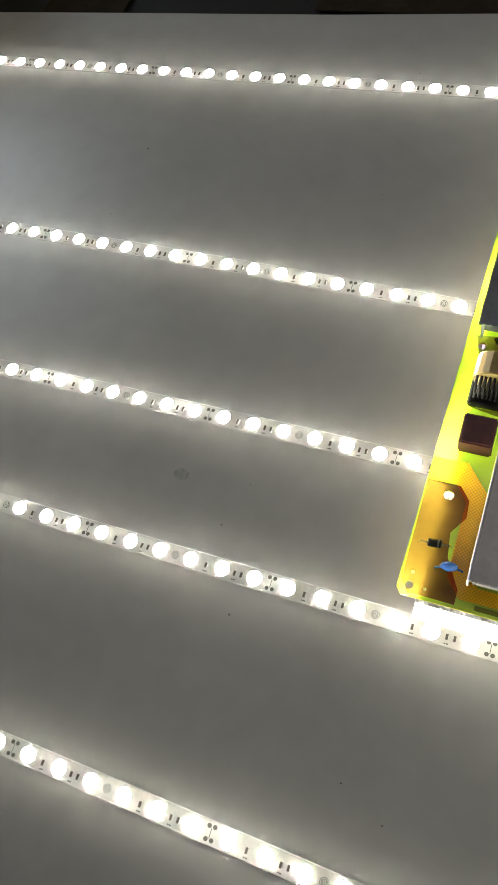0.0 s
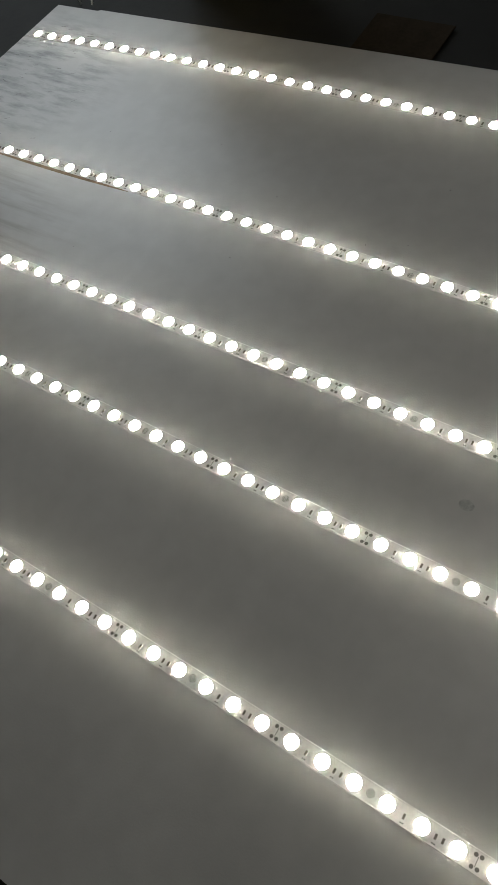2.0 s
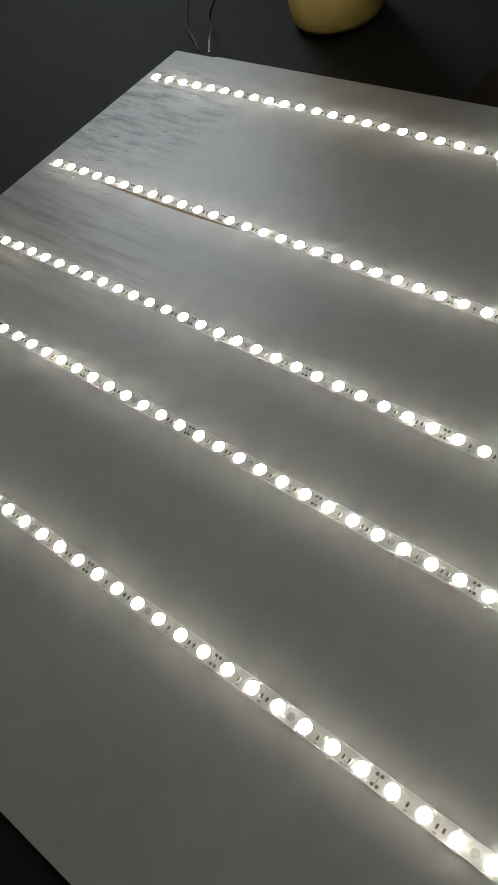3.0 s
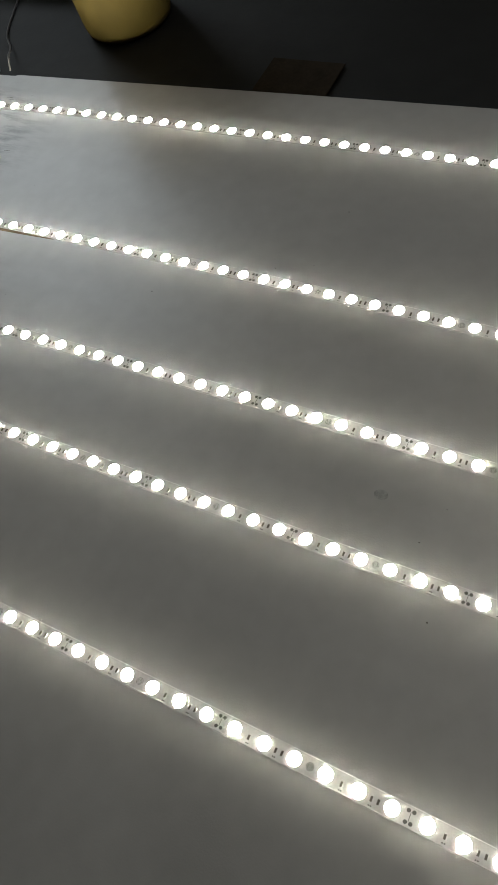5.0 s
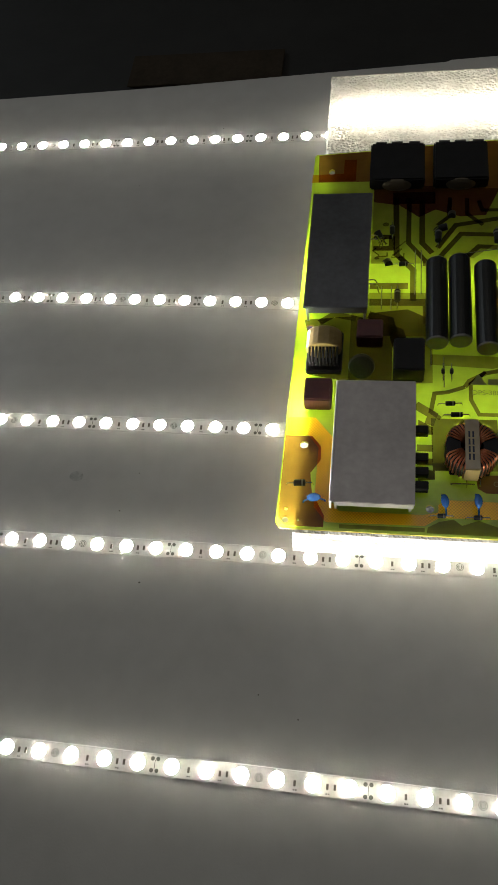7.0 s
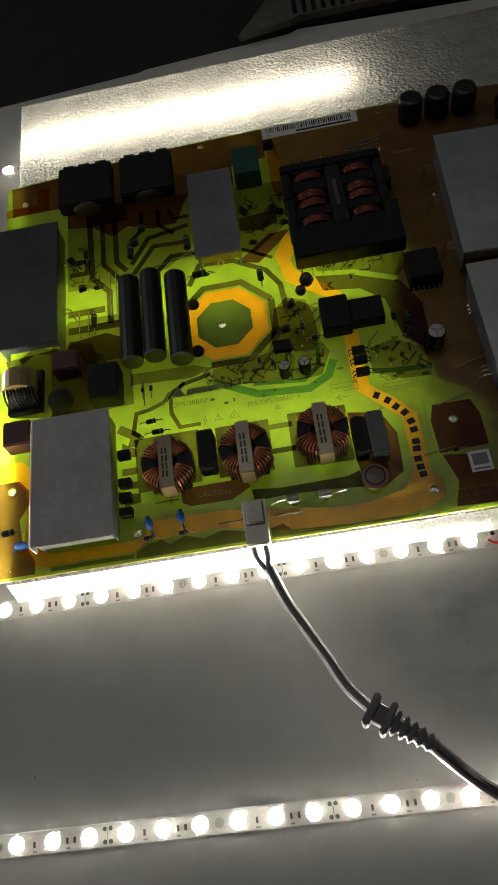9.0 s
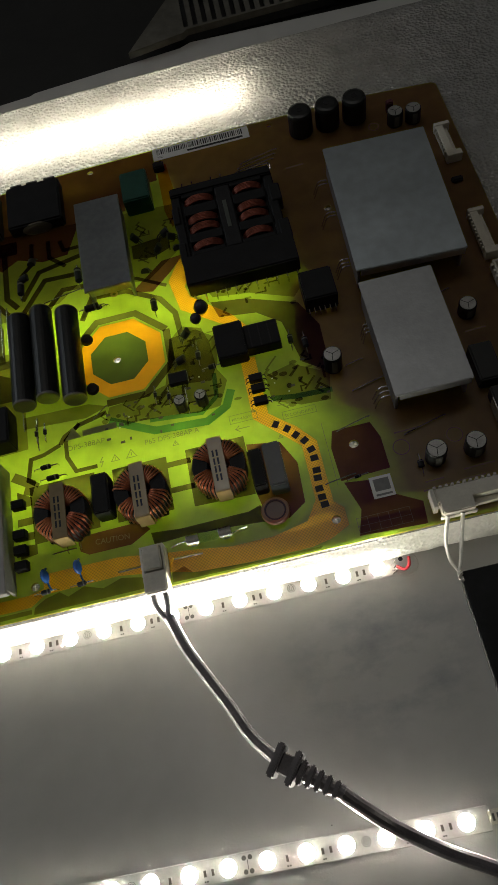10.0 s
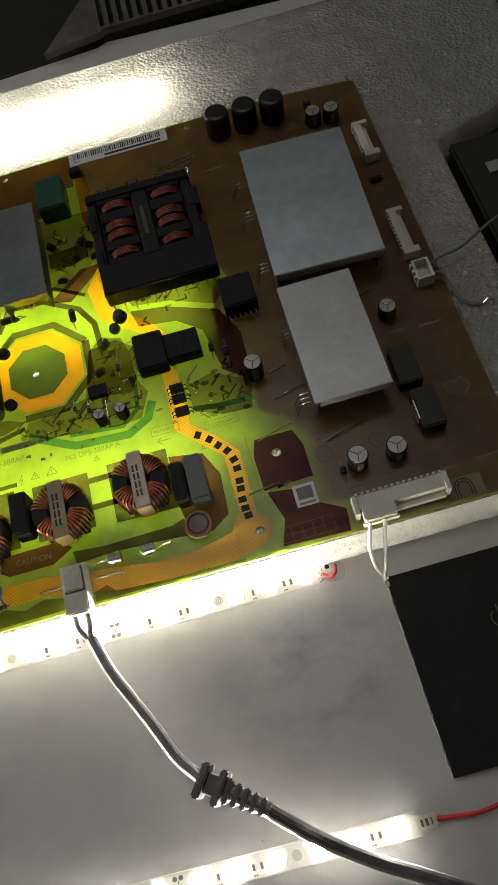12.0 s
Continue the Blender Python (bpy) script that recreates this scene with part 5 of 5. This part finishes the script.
# ---- mains cable ----
cab = thing("mains_cable", "black flat mains cable with a moulded strain relief", "cable", mm(0, 0, 0))
part("core_wire", tube([(791, 106.6, 26), (792, 101, 27.5), (794.5, 96.5, 28), (797, 92, 28)], 1.3, 8), RUBBER, cab)
part("core_wire", tube([(796.5, 106.6, 26), (797.2, 101, 27.5), (797.0, 96.5, 28), (798.5, 91, 28)], 1.3, 8), RUBBER, cab)
part("sheath", tube([(797, 95, 28), (802.8, 79, 28), (810, 65, 28), (817, 51.6, 28), (823.4, 38.5, 28), (831.5, 28.2, 28.5)], 2.6, 12, 8, 1.0), RUBBER, cab, "dark rubber sheath")
gm = mm(843, 19.3, 27.5, -36)
relief = new("strain_relief")
relief.empty_display_size = 0.01
relief.parent = cab
relief.matrix_world = gm
tagged(relief, "ribbed grey-black moulded strain relief")
for x0, x1, s in ((-15.5, -12.2, 7.0), (-7.6, -4.6, 7.0)):
    o = part("flange", box(x0, x1, -s, s, -s, s, 0.7, 2), RUBBER)
    o.parent, o.matrix_basis = relief, Matrix()
o = part("neck", box(-12.4, -7.4, -4.2, 4.2, -4.2, 4.2, 0.5), RUBBER)
o.parent, o.matrix_basis = relief, Matrix()
for k in range(5):
    o = part("rib", box(-4.0 + 3.7 * k, -1.9 + 3.7 * k, -5.0 + 0.35 * k, 5.0 - 0.35 * k, -5.0 + 0.35 * k, 5.0 - 0.35 * k, 0.6, 2), RUBBER)
    o.parent, o.matrix_basis = relief, Matrix()
o = part("stem", lathe([(3.4, -5), (3.0, 15)], 14, Matrix.Rotation(radians(90), 4, "Y")), RUBBER)
o.parent, o.matrix_basis = relief, Matrix()
part("sheath", tube([(853.5, 11.5, 27), (862.1, 3.2, 20.5), (873.5, -6.5, 12.5), (890.7, -18.2, 8.5), (906.5, -27, 6.5), (930, -42, 4), (960, -70, 3.4), (990, -110, 3.4), (1005, -118, 3.4)], 3.0, 12, 8), RUBBER, cab, "dark rubber sheath")

# ---- black sheet with a power symbol ----
bs = thing("plastic_plate", "black plastic plate with a white power symbol and a frayed edge", "plate", mm(0, 0, 0))
part("sheet", box(929.8, 1085, 3.3, 91.5, 0.3, 3.2, 0.4), SHEET, bs)
fr = bmesh.new()
rnd = random.Random(9)
y = 3.6
while y < 91:
    w = rnd.uniform(2.5, 7.0)
    add_box(fr, 929.5 - rnd.uniform(0, 0.35), 929.9, y, min(91.2, y + w), 1.0, 3.2 + rnd.uniform(0, 0.15), 0.1)
    y += w * rnd.uniform(0.9, 1.05)
part("frayed_edge", fr, material("worn_grey_edge", (0.10, 0.10, 0.10), 0.7, 0, 0.5, 400), bs, "worn pale edge")
pw = bmesh.new()
for k in range(22):
    a, b = radians(125 + 290 * k / 22), radians(125 + 290 * (k + 1) / 22)
    pw.faces.new([pw.verts.new((972.5 + q * math.cos(t), 60.5 + q * math.sin(t), 3.46)) for q, t in ((4.2, a), (4.2, b), (3.6, b), (3.6, a))])
add_line(pw, [(972.5, 61.5), (972.5, 66)], 0.6, 3.46)
part("power_symbol", pw, MARK, bs, "grey power symbol")

# ---- things behind the panel, in the dark ----
dev = thing("vented_device", "dusty grey vented electronic device lying behind the panel", "device", mm(0, 0, -6))
SLOTS = [[(866 + 7.0 * k, 513), (869.4 + 7.0 * k, 513), (870.6 + 7.0 * k, 556), (867.2 + 7.0 * k, 556)] for k in range(16)]
part("cover", slab([(824, 501.5), (864, 507.5), (868, 510.5), (1030, 512), (1030, 690), (960, 690)], SLOTS, 9, 14), CASE_GREY, dev)
part("case", box(880, 1020, 560, 680, 0, 9, 1), CASE, dev)
part("tray", box(858, 1010, 513, 558, 0, 2), CASE, dev)
yb = thing("storage_bin", "mustard yellow rounded bin standing behind the panel", "bin", mm(106, 562, -6))
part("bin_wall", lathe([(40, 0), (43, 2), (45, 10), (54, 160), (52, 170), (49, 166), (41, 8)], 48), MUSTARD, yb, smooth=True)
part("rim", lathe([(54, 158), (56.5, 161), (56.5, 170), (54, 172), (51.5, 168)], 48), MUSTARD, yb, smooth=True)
for x, y, w, d, h, lab in ((-160, 600, 150, 120, 30, "dark lidded plastic storage box behind the panel"), (291, 472, 66, 46, 2, "dark brown flat carton behind the panel"), (504, 488, 120, 34, 2, "dark brown long carton behind the panel"), (500, 700, 170, 120, 8, "black plastic tool case behind the panel"), (1046, 150, 130, 170, 14, "black equipment case beside the foam")):
    b = thing("storage_box", lab, "box", mm(x, y, -6))
    card = "brown" in lab
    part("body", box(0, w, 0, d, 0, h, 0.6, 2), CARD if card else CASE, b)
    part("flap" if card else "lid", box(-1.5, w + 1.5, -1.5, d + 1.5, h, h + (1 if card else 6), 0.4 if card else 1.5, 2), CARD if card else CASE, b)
    if not card:
        part("latch", box(w / 2 - 8, w / 2 + 8, -3, -1.5, h - 6, h + 4, 0.5), SHEET, b)
part("label_strip", box(12, 44, 142, 150, 20.1, 21.2, 0.3), material("pale_grey_label", (0.22, 0.22, 0.21), 0.6), b, "pale grey strip")
loose = thing("loose_wires", "thin grey wires trailing behind the panel", "wires", mm(0, 0, 0))
part("wire", tube([(26, 459, 1), (22, 468, 9), (5, 490, 4), (-30, 525, -4), (-60, 590, -4)], 0.9, 8), GREYWIRE, loose)
part("wire", tube([(8, 462, -3), (-8, 474, 2), (-40, 500, -4), (-90, 560, -4)], 0.8, 8), GREYWIRE, loose)
